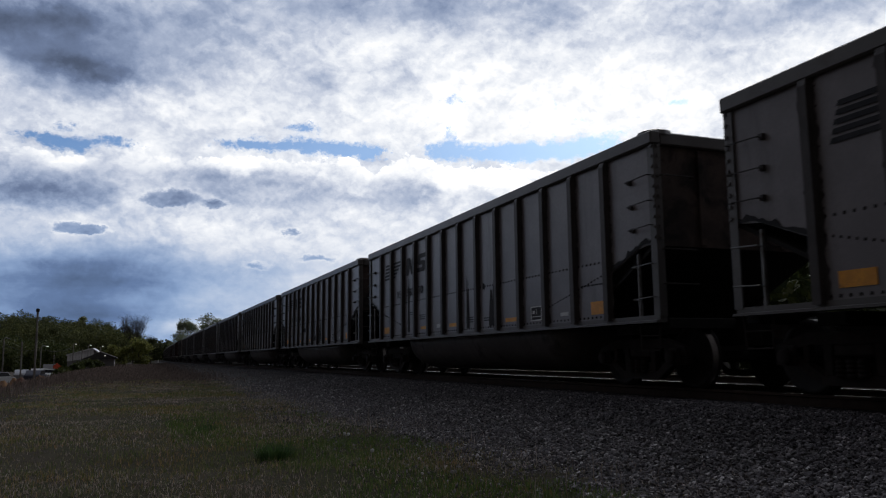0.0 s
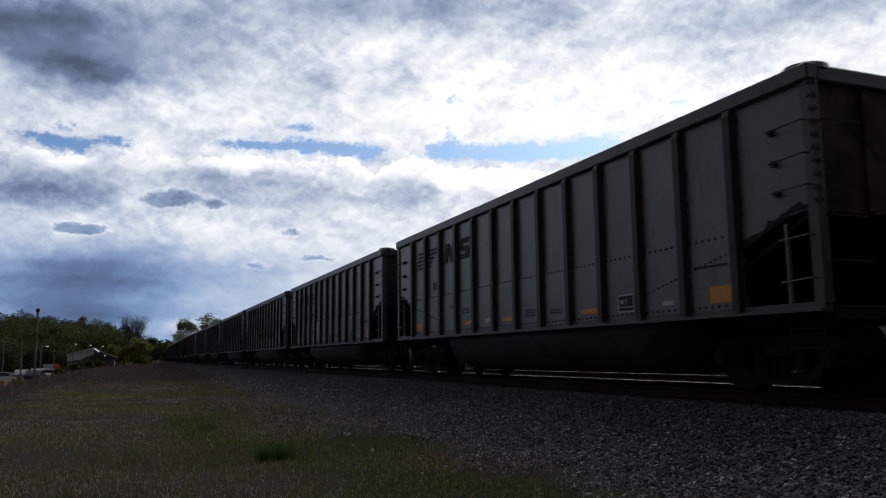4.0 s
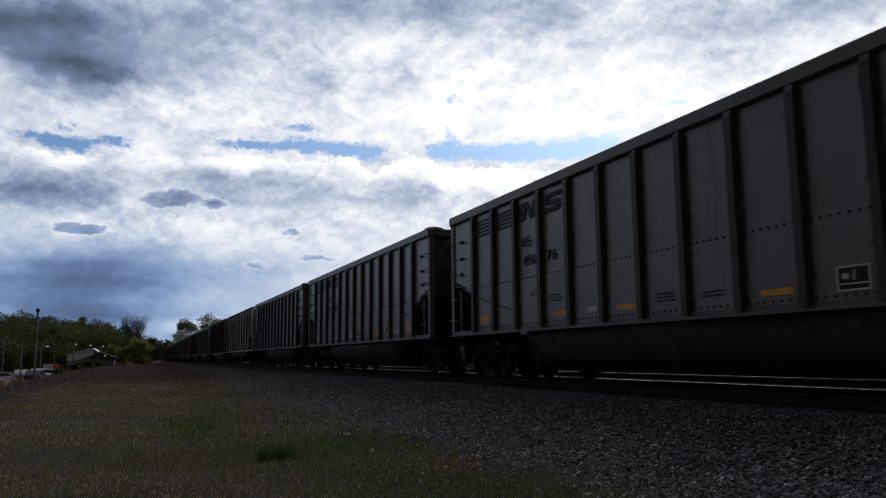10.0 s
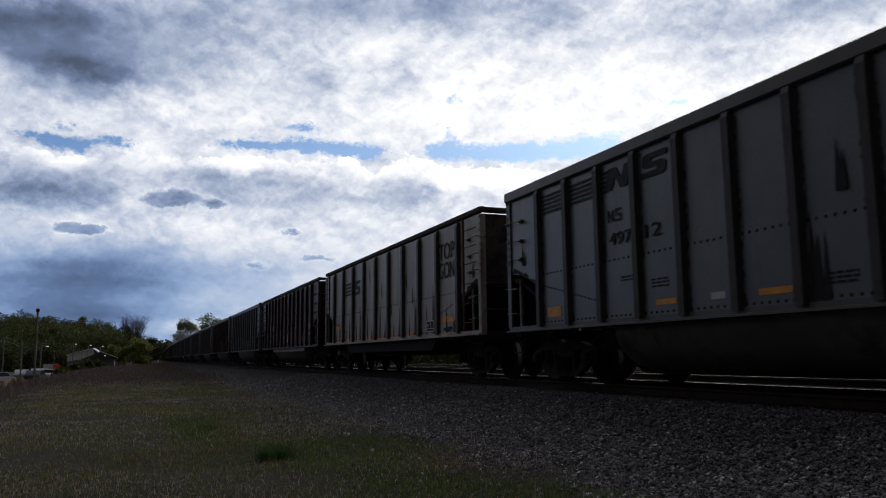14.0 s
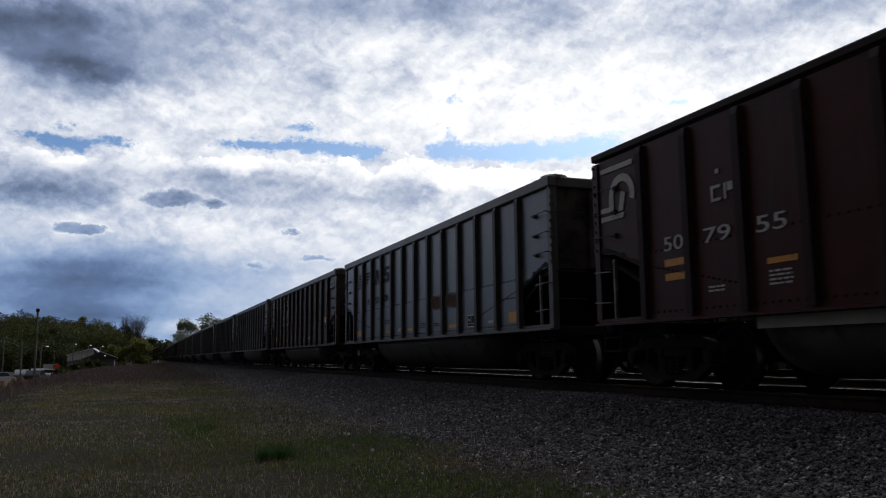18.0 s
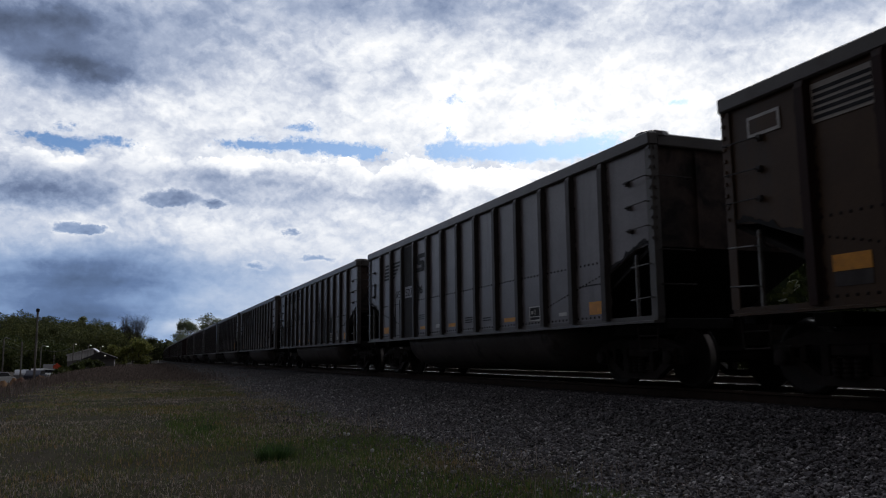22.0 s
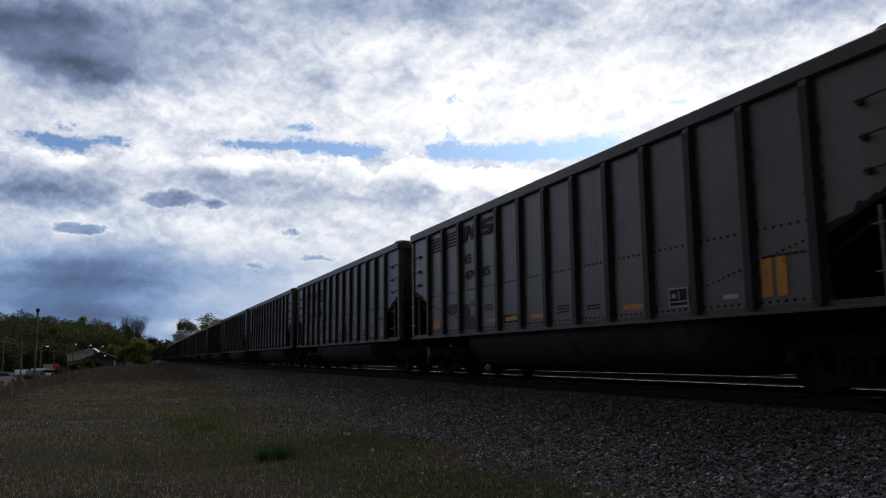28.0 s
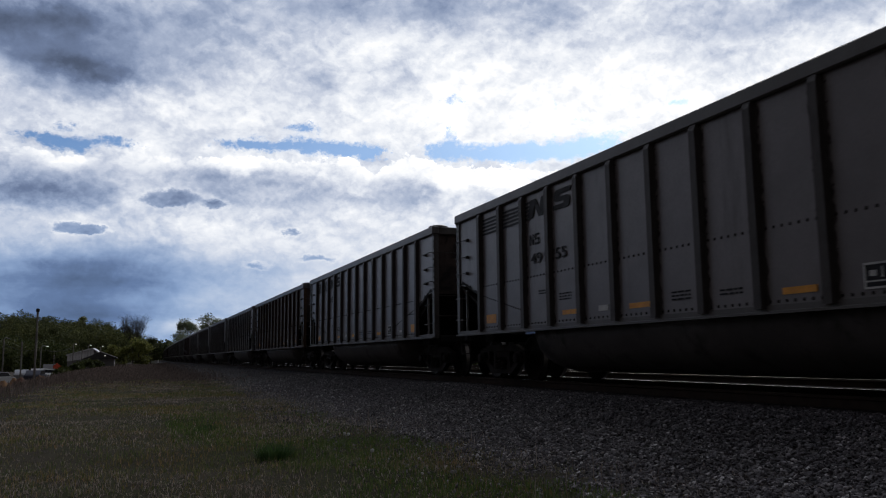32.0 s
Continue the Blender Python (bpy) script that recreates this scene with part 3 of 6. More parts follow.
def coal_car(k, style, label, heap=0.12, belly=True):
    """One loaded coal car in all its parts."""
    paint, ribm, chordm, sillm, endm = STYLE[style]
    car = tagged(new("coal_car"), label, "coal car", "cars of the coal train")
    CARS[k] = car
    ribs = WIDE_RIBS if style == "pale" else RIBS
    edges = [0.16] + ribs + [LONG - 0.14]
    for i in range(len(edges) - 1):
        first, last = i == 0, i == len(edges) - 2
        part("side_panel", kit(("panel", style, i), panel_mesh, edges[i], edges[i + 1], paint, first, last), None, car)
    sheet = bmesh.new() if ("far", style) not in KIT else None
    if sheet is not None:
        slab(sheet, [(0.16, 2.1), (1.33, 1.74), (1.33, 1.0), (13.48, 1.0), (13.48, 1.74), (LONG - 0.14, 2.1), (LONG - 0.14, 3.6), (0.16, 3.6)], 0.02, lambda a, b, d: (a, HALF - d, b))
        KIT["far", style] = finish(sheet, "far_side_sheet", paint)
    part("far_side_sheet", KIT["far", style], None, car)
    for i, x in enumerate(ribs):
        v = (i * 5 + k * 3) % 4
        r = part("rib", kit(("rib", style, v), rib_mesh, ribm, v), None, car)
        r.location = (x, -HALF, 0)
    slim = style in ("pale", "brown")
    part("top_chord", kit(("chord", style), chord_mesh, chordm, slim), None, car)
    e = kit(("end", style), end_mesh, endm)
    part("end_sheet", e, None, car)
    part("end_sheet", kit(("end2", style), flip_ends, e, "end_sheet"), None, car)
    for y in (-0.75, 0.75):
        es = kit(("stiff", style, y), stiffener_mesh, y, endm)
        part("end_stiffener", es, None, car)
        part("end_stiffener", kit(("stiff2", style, y), flip_ends, es, "end_stiffener"), None, car)
    sl = kit("slope", slope_mesh, SOOT)
    part("slope_sheet", sl, None, car, "coal-black slope sheet")
    part("slope_sheet", kit("slope2", flip_ends, sl, "slope_sheet"), None, car, "coal-black slope sheet")
    sm = kit("smear", smear_mesh, TAR)
    part("coal_smear", sm, None, car)
    part("coal_smear", kit("smear2", flip_ends, sm, "coal_smear"), None, car)
    s = kit(("sill", style), sill_mesh, sillm)
    part("side_sill", s, None, car)
    part("side_sill", kit(("sill2", style), flip_side, s), None, car)
    c = kit(("post", style), post_mesh, sillm)
    part("corner_post", c, None, car)
    part("corner_post", kit(("post2", style), flip_ends, c, "corner_post"), None, car)
    st = kit("stile", ladder_stile, GALV)
    part("ladder_stile", st, None, car, "bright steel ladder stile")
    part("ladder_stile", kit("stile2", flip_ends, st, "ladder_stile"), None, car, "bright steel ladder stile")
    for z, x0, low in ((3.10, 14.16, False), (2.72, 14.18, False), (2.36, 14.2, False), (1.80, 14.26, True), (1.32, 14.26, True)):
        g = kit(("rung", z), rung, z, x0, 14.7, GALV if low else RIBGREY, low)
        part("grab_iron", g, None, car)
        part("grab_iron", kit(("rung2", z), flip_ends, g, "grab_iron"), None, car)
    for z in (3.08, 2.0, 1.5):
        part("end_grab_iron", kit(("erung", z), end_rung, z, RIBGREY), None, car)
    sr = kit("stirrup", stirrup, TRUCK)
    part("step", sr, None, car)
    part("step", kit("stirrup2", flip_ends, sr, "step"), None, car)
    if not belly:
        part("deep_sill", kit("deepsill", deep_sill_mesh, SOOT), None, car, "blackened deep side beam")
    if belly:
        part("tub", kit("tub", tub_mesh, TUBMAT), None, car, "dusty rounded steel tub")
    part("underframe", kit("frame", frame_mesh, SOOT), None, car)
    for x in (1.26, LONG - 1.26):
        part("body_bolster", kit("bodybolster", cross_beam_mesh, 0.2, 1.4, 0.80, 0.95, SOOT), None, car).location = (x, 0, 0)
    for x in (0.14, LONG - 0.14):
        part("end_beam", kit("endbeam", cross_beam_mesh, 0.1, 1.45, 0.86, 1.02, SOOT), None, car).location = (x, 0, 0)
    cp = kit("coupler", coupler_mesh, TRUCK)
    part("coupler", cp, None, car)
    part("coupler", kit("coupler2", flip_ends, cp, "coupler"), None, car)
    part("brake_wheel", kit("brakewheel", brake_wheel_mesh, TRUCK), None, car)
    part("coal_load", kit(("coal", heap, k % 3), coal_mesh, k % 3, heap), None, car, "heaped black coal")
    for x in (1.26, LONG - 1.26):
        bolster = bmesh.new() if "bolster" not in KIT else None
        if bolster is not None:
            box(bolster, -0.2, -1.1, 0.45, 0.2, 1.1, 0.70, 0.03)
            KIT["bolster"] = finish(bolster, "truck", TRUCK)
        truck = part("truck", KIT["bolster"], None, car, "oily cast steel truck")
        truck.location = (x, 0, 0)
        sf = kit("sideframe", side_frame_mesh, TRUCK)
        part("side_frame", sf, None, truck)
        part("side_frame", kit("sideframe2", flip_side, sf), None, truck)
        for sx in (-0.15, 0.0, 0.15):
            part("spring", kit("springs", spring_mesh, TRUCK), None, truck).location = (sx, 0, 0)
        for dx in (-0.89, 0.89):
            w = part("wheelset", kit("wheelset", wheelset_mesh), None, truck)
            w.location = (dx, 0, 0.457)
            WHEELS.append((w, dx))
            b = part("bearing_cap", kit("cap", cap_mesh, TRUCK), None, truck)
            b.location = (dx, 0, 0)
    return car


def far_car(k, style, label):
    """A car that stays far off: the same shapes in fewer pieces."""
    paint, ribm, chordm, sillm, endm = STYLE[style]
    car = tagged(new("coal_car"), label, "coal car", "cars of the coal train")
    CARS[k] = car

    def sides():
        bm = bmesh.new()
        for s in (1, -1):
            slab(bm, [(0.16, 2.1), (1.33, 1.74), (1.33, 1.0), (13.48, 1.0), (13.48, 1.74), (LONG - 0.14, 2.1), (LONG - 0.14, 3.6), (0.16, 3.6)], 0.02, lambda a, b, d: (a, s * (HALF - d), b))
        return finish(bm, "side_sheet", paint)
    part("side_sheet", kit(("farsides", style), sides), None, car)
    for x in RIBS:
        r = part("rib", kit(("rib", style), rib_mesh, ribm), None, car)
        r.location = (x, -HALF, 0)
    part("top_chord", kit(("chord", style), chord_mesh, chordm, style in ("pale", "brown")), None, car)
    e = kit(("end", style), end_mesh, endm)
    part("end_sheet", e, None, car)
    part("end_sheet", kit(("end2", style), flip_ends, e, "end_sheet"), None, car)
    part("side_sill", kit(("sill", style), sill_mesh, sillm), None, car)
    c = kit(("post", style), post_mesh, sillm)
    part("corner_post", c, None, car)
    part("corner_post", kit(("post2", style), flip_ends, c, "corner_post"), None, car)
    part("slope_sheet", KIT["slope"], None, car)
    part("slope_sheet", KIT["slope2"], None, car)
    part("tub", kit("tub", tub_mesh, TUBMAT), None, car)
    part("underframe", kit("frame", frame_mesh, SOOT), None, car)
    part("coal_load", kit(("coal", 0.12, k % 3), coal_mesh, k % 3, 0.12), None, car)
    for x in (1.26, LONG - 1.26):
        truck = part("truck", KIT["bolster"], None, car)
        truck.location = (x, 0, 0)
        part("side_frame", KIT["sideframe"], None, truck)
        for dx in (-0.89, 0.89):
            w = part("wheelset", KIT["wheelset"], None, truck)
            w.location = (dx, 0, 0.457)
            WHEELS.append((w, dx))
    return car


# ---------------------------------------------------------------- markings and wear
FACE = -HALF - 0.012


def plate(bm, pts, lift=0.0):
    """A painted patch, a few millimetres thick, on the meadow side."""
    return slab(bm, pts, 0.004, lambda a, b, d: (a, FACE - lift - d, b))


def mark(car, name, mat, *outlines, label="", lift=0.0):
    bm = bmesh.new()
    for pts in outlines:
        plate(bm, pts, lift)
    return part(name, bm, mat, car, label)


def rect(x0, z0, x1, z1):
    return [(x0, z0), (x1, z0), (x1, z1), (x0, z1)]


def letters(car, text, x0, x1, z0, z1, mat, name="lettering"):
    """Stencilled characters fitted into a field."""
    key = ("text", text, mat.name)
    if key not in KIT:
        cu = bpy.data.curves.new("lettering", "FONT")
        cu.body, cu.extrude, cu.offset = text, 0.003, 0.004
        ob = bpy.data.objects.new("lettering", cu)
        me = bpy.data.meshes.new_from_object(ob)
        bpy.data.objects.remove(ob)
        xs = [v.co.x for v in me.vertices]
        ys = [v.co.y for v in me.vertices]
        me.transform(Matrix.Diagonal((1 / (max(xs) - min(xs)), 1 / (max(ys) - min(ys)), 1, 1)) @ Matrix.Translation((-min(xs), -min(ys), 0)))
        me.materials.clear()
        me.materials.append(mat)
        KIT[key] = me
    ob = part(name, KIT[key], None, car)
    ob.matrix_basis = pose(x0, FACE - 0.004, z0, 90, 0, 0) @ Matrix.Diagonal((x1 - x0, z1 - z0, 1, 1))
    return ob


def emblem(car, slanted, mat, backing=None):
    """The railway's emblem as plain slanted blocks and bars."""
    if slanted:
        z0, z1, n = 2.73, 3.22, 5
        for b in range(n):
            za = z0 + (z1 - z0) * (b + 0.12) / n
            zb = z0 + (z1 - z0) * (b + 0.72) / n
            s0 = 0.15 * (b / n)
            mark(car, "stripe", mat, [(1.60 + s0, za), (2.24, za), (2.24, zb), (1.63 + s0, zb)])
            mark(car, "stripe", mat, [(2.46, za), (2.58 + 0.60 * b / (n - 1), za), (2.64 + 0.60 * b / (n - 1), zb), (2.46, zb)])
        zl, zh = 2.71, 3.18
        n_x, s_x = 3.56, 4.50
    else:
        z0, z1, n = 3.06, 3.44, 5
        for b in range(n):
            za = z0 + (z1 - z0) * (b + 0.10) / n
            zb = z0 + (z1 - z0) * (b + 0.66) / n
            mark(car, "stripe", mat, rect(1.46, za, 2.22, zb))
            mark(car, "stripe", mat, rect(2.46, za, 3.24, zb))
            mark(car, "stripe", mat, rect(3.45, za, 3.62 + 0.02 * b, zb))
        zl, zh = 3.08, 3.43
        n_x, s_x = 3.54, 4.52
    h = zh - zl
    # first block: two leaning bars and a wedge between them
    mark(car, "emblem_block", mat, [(n_x, zl), (n_x + 0.20, zl), (n_x + 0.30, zl + h * 0.62), (n_x + 0.44, zl), (n_x + 0.62, zl), (n_x + 0.74, zh), (n_x + 0.56, zh), (n_x + 0.47, zl + h * 0.42), (n_x + 0.34, zh), (n_x + 0.12, zh)])
    # second block: three bars joined at alternate ends
    t = h * 0.24
    mark(car, "emblem_block", mat,
         [(s_x, zl), (s_x + 0.52, zl), (s_x + 0.58, zl + h * 0.12), (s_x + 0.60, zl + h * 0.5), (s_x + 0.52, zl + h * 0.6), (s_x + 0.24, zl + h * 0.62), (s_x + 0.24, zh - t), (s_x + 0.62, zh - t), (s_x + 0.64, zh),
          (s_x + 0.14, zh), (s_x + 0.06, zh - h * 0.1), (s_x + 0.04, zl + h * 0.5), (s_x + 0.12, zl + h * 0.4), (s_x + 0.38, zl + h * 0.38), (s_x + 0.38, zl + t), (s_x, zl + t)])


def initials(car, x, z, mat, w=0.16, h=0.20, lift=0.0):
    """The owner's initials as a zigzag and a hooked block."""
    t = 0.032
    mark(car, "reporting_mark", mat, [(x, z), (x + t, z), (x + t, z + h - 0.05), (x + w - t, z), (x + w, z), (x + w, z + h), (x + w - t, z + h), (x + w - t, z + 0.05), (x + t, z + h), (x, z + h)], lift=lift)
    q, m = x + w + 0.05, z + h / 2
    mark(car, "reporting_mark", mat, rect(q, z, q + w, z + t), rect(q + w - t, z + t, q + w, m - t / 2), rect(q, m - t / 2, q + w, m + t / 2), rect(q, m + t / 2, q + t, z + h - t), rect(q, z + h - t, q + w, z + h), lift=lift)


def fine_print(car, mat, x0, z0, wide, rows, rnd):
    """Print too small to read, as short bars."""
    outs = []
    for r in range(rows):
        z = z0 + 0.05 * r
        x = x0
        while x < x0 + wide:
            w = rnd.uniform(0.05, 0.14)
            outs.append(rect(x, z, min(x + w, x0 + wide), z + 0.024))
            x += w + 0.025
    mark(car, "small_print", mat, *outs)


def info_panel(car, x0=10.86, z0=1.14, w=0.42, h=0.27):
    """Black consolidated stencil panel in a white frame."""
    mark(car, "stencil_panel", BLACK, rect(x0, z0, x0 + w, z0 + h), label="black stencil panel in a white frame")
    t = 0.022
    mark(car, "panel_frame", WHITE, rect(x0, z0, x0 + w, z0 + t), rect(x0, z0 + h - t, x0 + w, z0 + h), rect(x0, z0 + t, x0 + t, z0 + h - t), rect(x0 + w - t, z0 + t, x0 + w, z0 + h - t),
         rect(x0 + t, z0 + 0.07, x0 + w - t, z0 + 0.085), rect(x0 + w * 0.5, z0 + 0.11, x0 + w * 0.54, z0 + h - 0.05), rect(x0 + 0.07, z0 + 0.13, x0 + 0.15, z0 + 0.19), lift=0.004)


def blot(car, name, mat, x0, z0, x1, z1, seed, label="", rough=0.18, drip=False, lift=0.002):
    """A ragged stain, kept off the ribs."""
    rnd = random.Random(seed)
    if name == "rust_bloom" and x1 - x0 > 0.5:
        blot(car, "pale_edge", HALO, x0 - 0.045, z0 - 0.045, x1 + 0.045, z1 + 0.045, seed, rough=rough, lift=0.0)
        lift = 0.005
        on_rib = bmesh.new()
        for r in RIBS:
            if x0 + 0.2 < r < x1 - 0.2:
                slab(on_rib, [(r - 0.058, z0 + 0.05), (r + 0.058, z0 + 0.02), (r + 0.058, z1 - 0.04), (r - 0.058, z1 - 0.02)], 0.004, lambda a, b, d: (a, -HALF - 0.086 - d, b))
        part("rust_on_rib", on_rib, RUST, car) if on_rib.verts else on_rib.free()
    w1, w2, w3 = rnd.uniform(0, 6), rnd.uniform(0, 6), rnd.uniform(0, 6)
    ribs = [r for r in (WIDE_RIBS if car["label"].startswith("chalky") else RIBS)]
    cuts = [x0] + [v for r in ribs if x0 < r < x1 for v in (r - 0.09, r + 0.09)] + [x1]
    spans = [(cuts[i], cuts[i + 1]) for i in range(0, len(cuts) - 1, 2)]
    outs = []
    for a, b in spans:
        if b - a < 0.04:
            continue
        n = 14 if not drip else max(4, int((b - a) / 0.045))
        top, bot = [], []
        for i in range(n + 1):
            x = a + (b - a) * i / n
            q = (x - x0) / (x1 - x0) * 2 - 1
            hump = math.sqrt(max(0.05, 1 - abs(q) ** 4.5)) if not drip else 1.0
            sway = math.sin(x * 5.1 + w1) * 0.6 + math.sin(x * 9.7 + w2) * 0.4
            sway2 = math.sin(x * 4.3 + w3) * 0.6 + math.sin(x * 11.0 + w1) * 0.4
            mid, half = (z0 + z1) / 2, (z1 - z0) / 2
            if drip:
                run = 0.25 + 0.75 * rnd.random() ** 0.6 if i % 2 else rnd.uniform(0.05, 0.7)
                top.append((x, z0 + (z1 - z0) * (run if 0 < i < n else 0.12)))
                bot.append((x, z0 + 0.03 * rnd.random()))
                continue
            top.append((x, mid + half * hump * (1 - rough * (0.7 + 0.7 * sway + 0.3 * rnd.random()))))
            bot.append((x, mid - half * hump * (1 - rough * (0.7 + 0.7 * sway2 + 0.3 * rnd.random()))))
        outs.append(bot + top[::-1])
    return mark(car, name, mat, *outs, label=label, lift=lift)


def usual_marks(k, slanted, number, rear=(1.58, 1.18, 2.05, 1.36), front=(12.95, 1.15, 13.38, 1.36)):
    """Emblem, number, reflective strips, stencils."""
    car = CARS[k]
    rnd = random.Random(k + 50)
    if slanted is not None:
        emblem(car, slanted, BLACK)
        zn = 2.14 if slanted else 2.20
        initials(car, *((2.80, zn) if slanted else (3.60, 2.57)), BLACK)
        if number:
            a, b = number.split()
            letters(car, a, 3.62, 3.62 + 0.2 * len(a), zn, zn + 0.2, BLACK, "car_number")
            letters(car, b, 4.56, 4.94, zn, zn + 0.2, BLACK, "car_number")
    for x0, z0, x1, z1 in (rear, (4.75, 1.20, 5.20, 1.28), (6.74, 1.19, 7.26, 1.27), (9.76, 1.17, 10.26, 1.25), front):
        if x1 > x0:
            mark(car, "reflective_strip", YELLOW, rect(x0, z0, x1, z1))
    mark(car, "notice_plate", WHITE, rect(5.90, 1.20, 6.17, 1.29))
    mark(car, "notice_plate", WHITE, rect(11.95, 1.18, 12.22, 1.24))
    info_panel(car)
    fine_print(car, BLACK, 3.9, 1.62, 0.36, 2, rnd)
    fine_print(car, BLACK, 4.66, 1.46, 0.40, 3, rnd)
    fine_print(car, BLACK, 7.75, 1.24, 0.40, 3, rnd)
    fine_print(car, BLACK, 8.72, 1.24, 0.40, 2, rnd)
    fine_print(car, BLACK, 12.65, 1.62, 0.65, 1, rnd)
# ---------------------------------------------------------------- ground and tracks


def smooth(a, b, x):
    q = min(1.0, max(0.0, (x - a) / (b - a)))
    return q * q * (3 - 2 * q)


def ground_z(l, y):
    """Height at l metres across (measured along the bend) and y along."""
    z = BED * smooth(3.3, 6.8, l)
    z -= 0.60 * smooth(21.0, 24.0, l)
    z -= 1.4 * smooth(4.4, 9.0, -l)
    if -12 < l < 5 and -5 < y < 140:
        z += 0.05 * noise.noise((l * 0.7, y * 0.7, 0)) * (1 - smooth(2.5, 4.5, l)) + 0.02 * noise.noise((l * 2.3, y * 2.3, 4))
    return z


def rail_shade(n, p):
    """How far the stones darken: in drifts, most beside the rails; the train's shade put into the colour."""
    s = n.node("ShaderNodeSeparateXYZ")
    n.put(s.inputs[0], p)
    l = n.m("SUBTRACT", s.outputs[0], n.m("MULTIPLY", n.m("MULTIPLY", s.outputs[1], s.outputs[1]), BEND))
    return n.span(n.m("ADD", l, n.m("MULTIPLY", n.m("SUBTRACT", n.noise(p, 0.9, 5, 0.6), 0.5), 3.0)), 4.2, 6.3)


def ground_material():
    mat = bpy.data.materials.new("meadow, ballast and yard soil")
    mat.use_nodes = True
    n = Nodes(mat.node_tree)
    p = n.node("ShaderNodeTexCoord").outputs["Object"]
    s = n.node("ShaderNodeSeparateXYZ")
    n.put(s.inputs[0], p)
    x, y = s.outputs[0], s.outputs[1]
    l = n.m("SUBTRACT", x, n.m("MULTIPLY", n.m("MULTIPLY", y, y), BEND))
    big = n.noise(p, 0.35, 4, 0.6)
    mid = n.noise(p, 2.2, 5, 0.65)
    fin = n.noise(p, 24.0, 5, 0.7)
    grass = n.mix(n.span(big, 0.38, 0.62), (0.044, 0.050, 0.022), (0.066, 0.056, 0.040))
    grass = n.mix(n.span(mid, 0.42, 0.70), grass, (0.055, 0.043, 0.037))
    grass = n.mix(n.m("MULTIPLY", n.span(y, 16.0, 45.0), 0.75), grass, (0.060, 0.054, 0.042))
    grass = n.mix(n.m("MULTIPLY", n.span(fin, 0.3, 0.7), 0.6), grass, (0.016, 0.017, 0.009))
    vor = n.node("ShaderNodeTexVoronoi")
    n.put(vor.inputs["Vector"], p)
    vor.inputs["Scale"].default_value = 17.0
    stone = n.mix(n.span(n.v("LENGTH", vor.outputs["Color"]), 0.4, 1.5), (0.06, 0.056, 0.057), (0.19, 0.182, 0.18))
    stone = n.mix(n.span(vor.outputs["Distance"], 0.42, 0.62), stone, (0.02, 0.019, 0.018))
    stone = n.mix(n.m("MULTIPLY", n.span(mid, 0.4, 0.75), 0.5), stone, (0.055, 0.045, 0.038))
    # painted shade: stones darker towards the rails
    stone = n.mix(rail_shade(n, p), stone, n.mix(1.0, stone, (0.44, 0.42, 0.44), "MULTIPLY"))
    soil = n.mix(n.span(mid, 0.35, 0.65), (0.085, 0.072, 0.06), (0.055, 0.048, 0.042))
    edge = n.m("ADD", l, n.m("MULTIPLY", n.m("SUBTRACT", mid, 0.5), 2.6))
    grass = n.mix(n.m("MULTIPLY", n.span(edge, -1.6, -3.6), 0.8), grass, (0.030, 0.025, 0.024))
    col = n.mix(n.span(edge, 3.6, 4.5), grass, stone)
    col = n.mix(n.span(edge, 23.0, 25.0), col, (0.06, 0.065, 0.03))
    col = n.mix(n.span(edge, -8.0, -9.5), col, soil)
    b = n.node("ShaderNodeBsdfPrincipled")
    n.put(b.inputs["Base Color"], col)
    b.inputs["Roughness"].default_value = 1.0
    b.inputs["Specular IOR Level"].default_value = 0.04
    bp = n.node("ShaderNodeBump")
    bp.inputs["Strength"].default_value = 0.7
    bp.inputs["Distance"].default_value = 0.04
    n.put(bp.inputs["Height"], n.m("ADD", fin, n.m("MULTIPLY", vor.outputs["Distance"], n.m("MULTIPLY", n.span(edge, 3.6, 4.5), -1.0))))
    n.put(b.inputs["Normal"], bp.outputs[0])
    o = n.node("ShaderNodeOutputMaterial")
    n.put(o.inputs[0], b.outputs[0])
    return mat


def make_ground():
    ls = [-2600, -1200, -600, -300, -150, -80, -50, -35, -25, -18, -14] + [-12 + 0.5 * i for i in range(32)] + [4 + 0.3 * i for i in range(12)] + [8, 10, 12, 16, 20, 21, 22, 23, 24, 25, 30, 45, 80, 150, 300, 600, 1200, 2600]
    ys = [-1500, -600, -200, -80, -40, -20, -10, -5] + [-4 + 0.5 * i for i in range(90)] + [41 + 2 * i for i in range(30)] + [105, 115, 130, 150, 180, 220, 270, 330, 400, 480, 560, 650, 800, 1100, 1600, 2600]
    vs = [(l + bend(min(y, 900)) if y > 0 else l, y, ground_z(l, y)) for y in ys for l in ls]
    w = len(ls)
    fs = [(r * w + c, r * w + c + 1, (r + 1) * w + c + 1, (r + 1) * w + c) for r in range(len(ys) - 1) for c in range(w - 1)]
    me = bpy.data.meshes.new("ground")
    me.from_pydata(vs, [], fs)
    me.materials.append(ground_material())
    for f in me.polygons:
        f.use_smooth = True
    return tagged(new("ground", me), "patchy spring meadow beside a stone ballast shoulder", "ground", kind="structure")


make_ground()


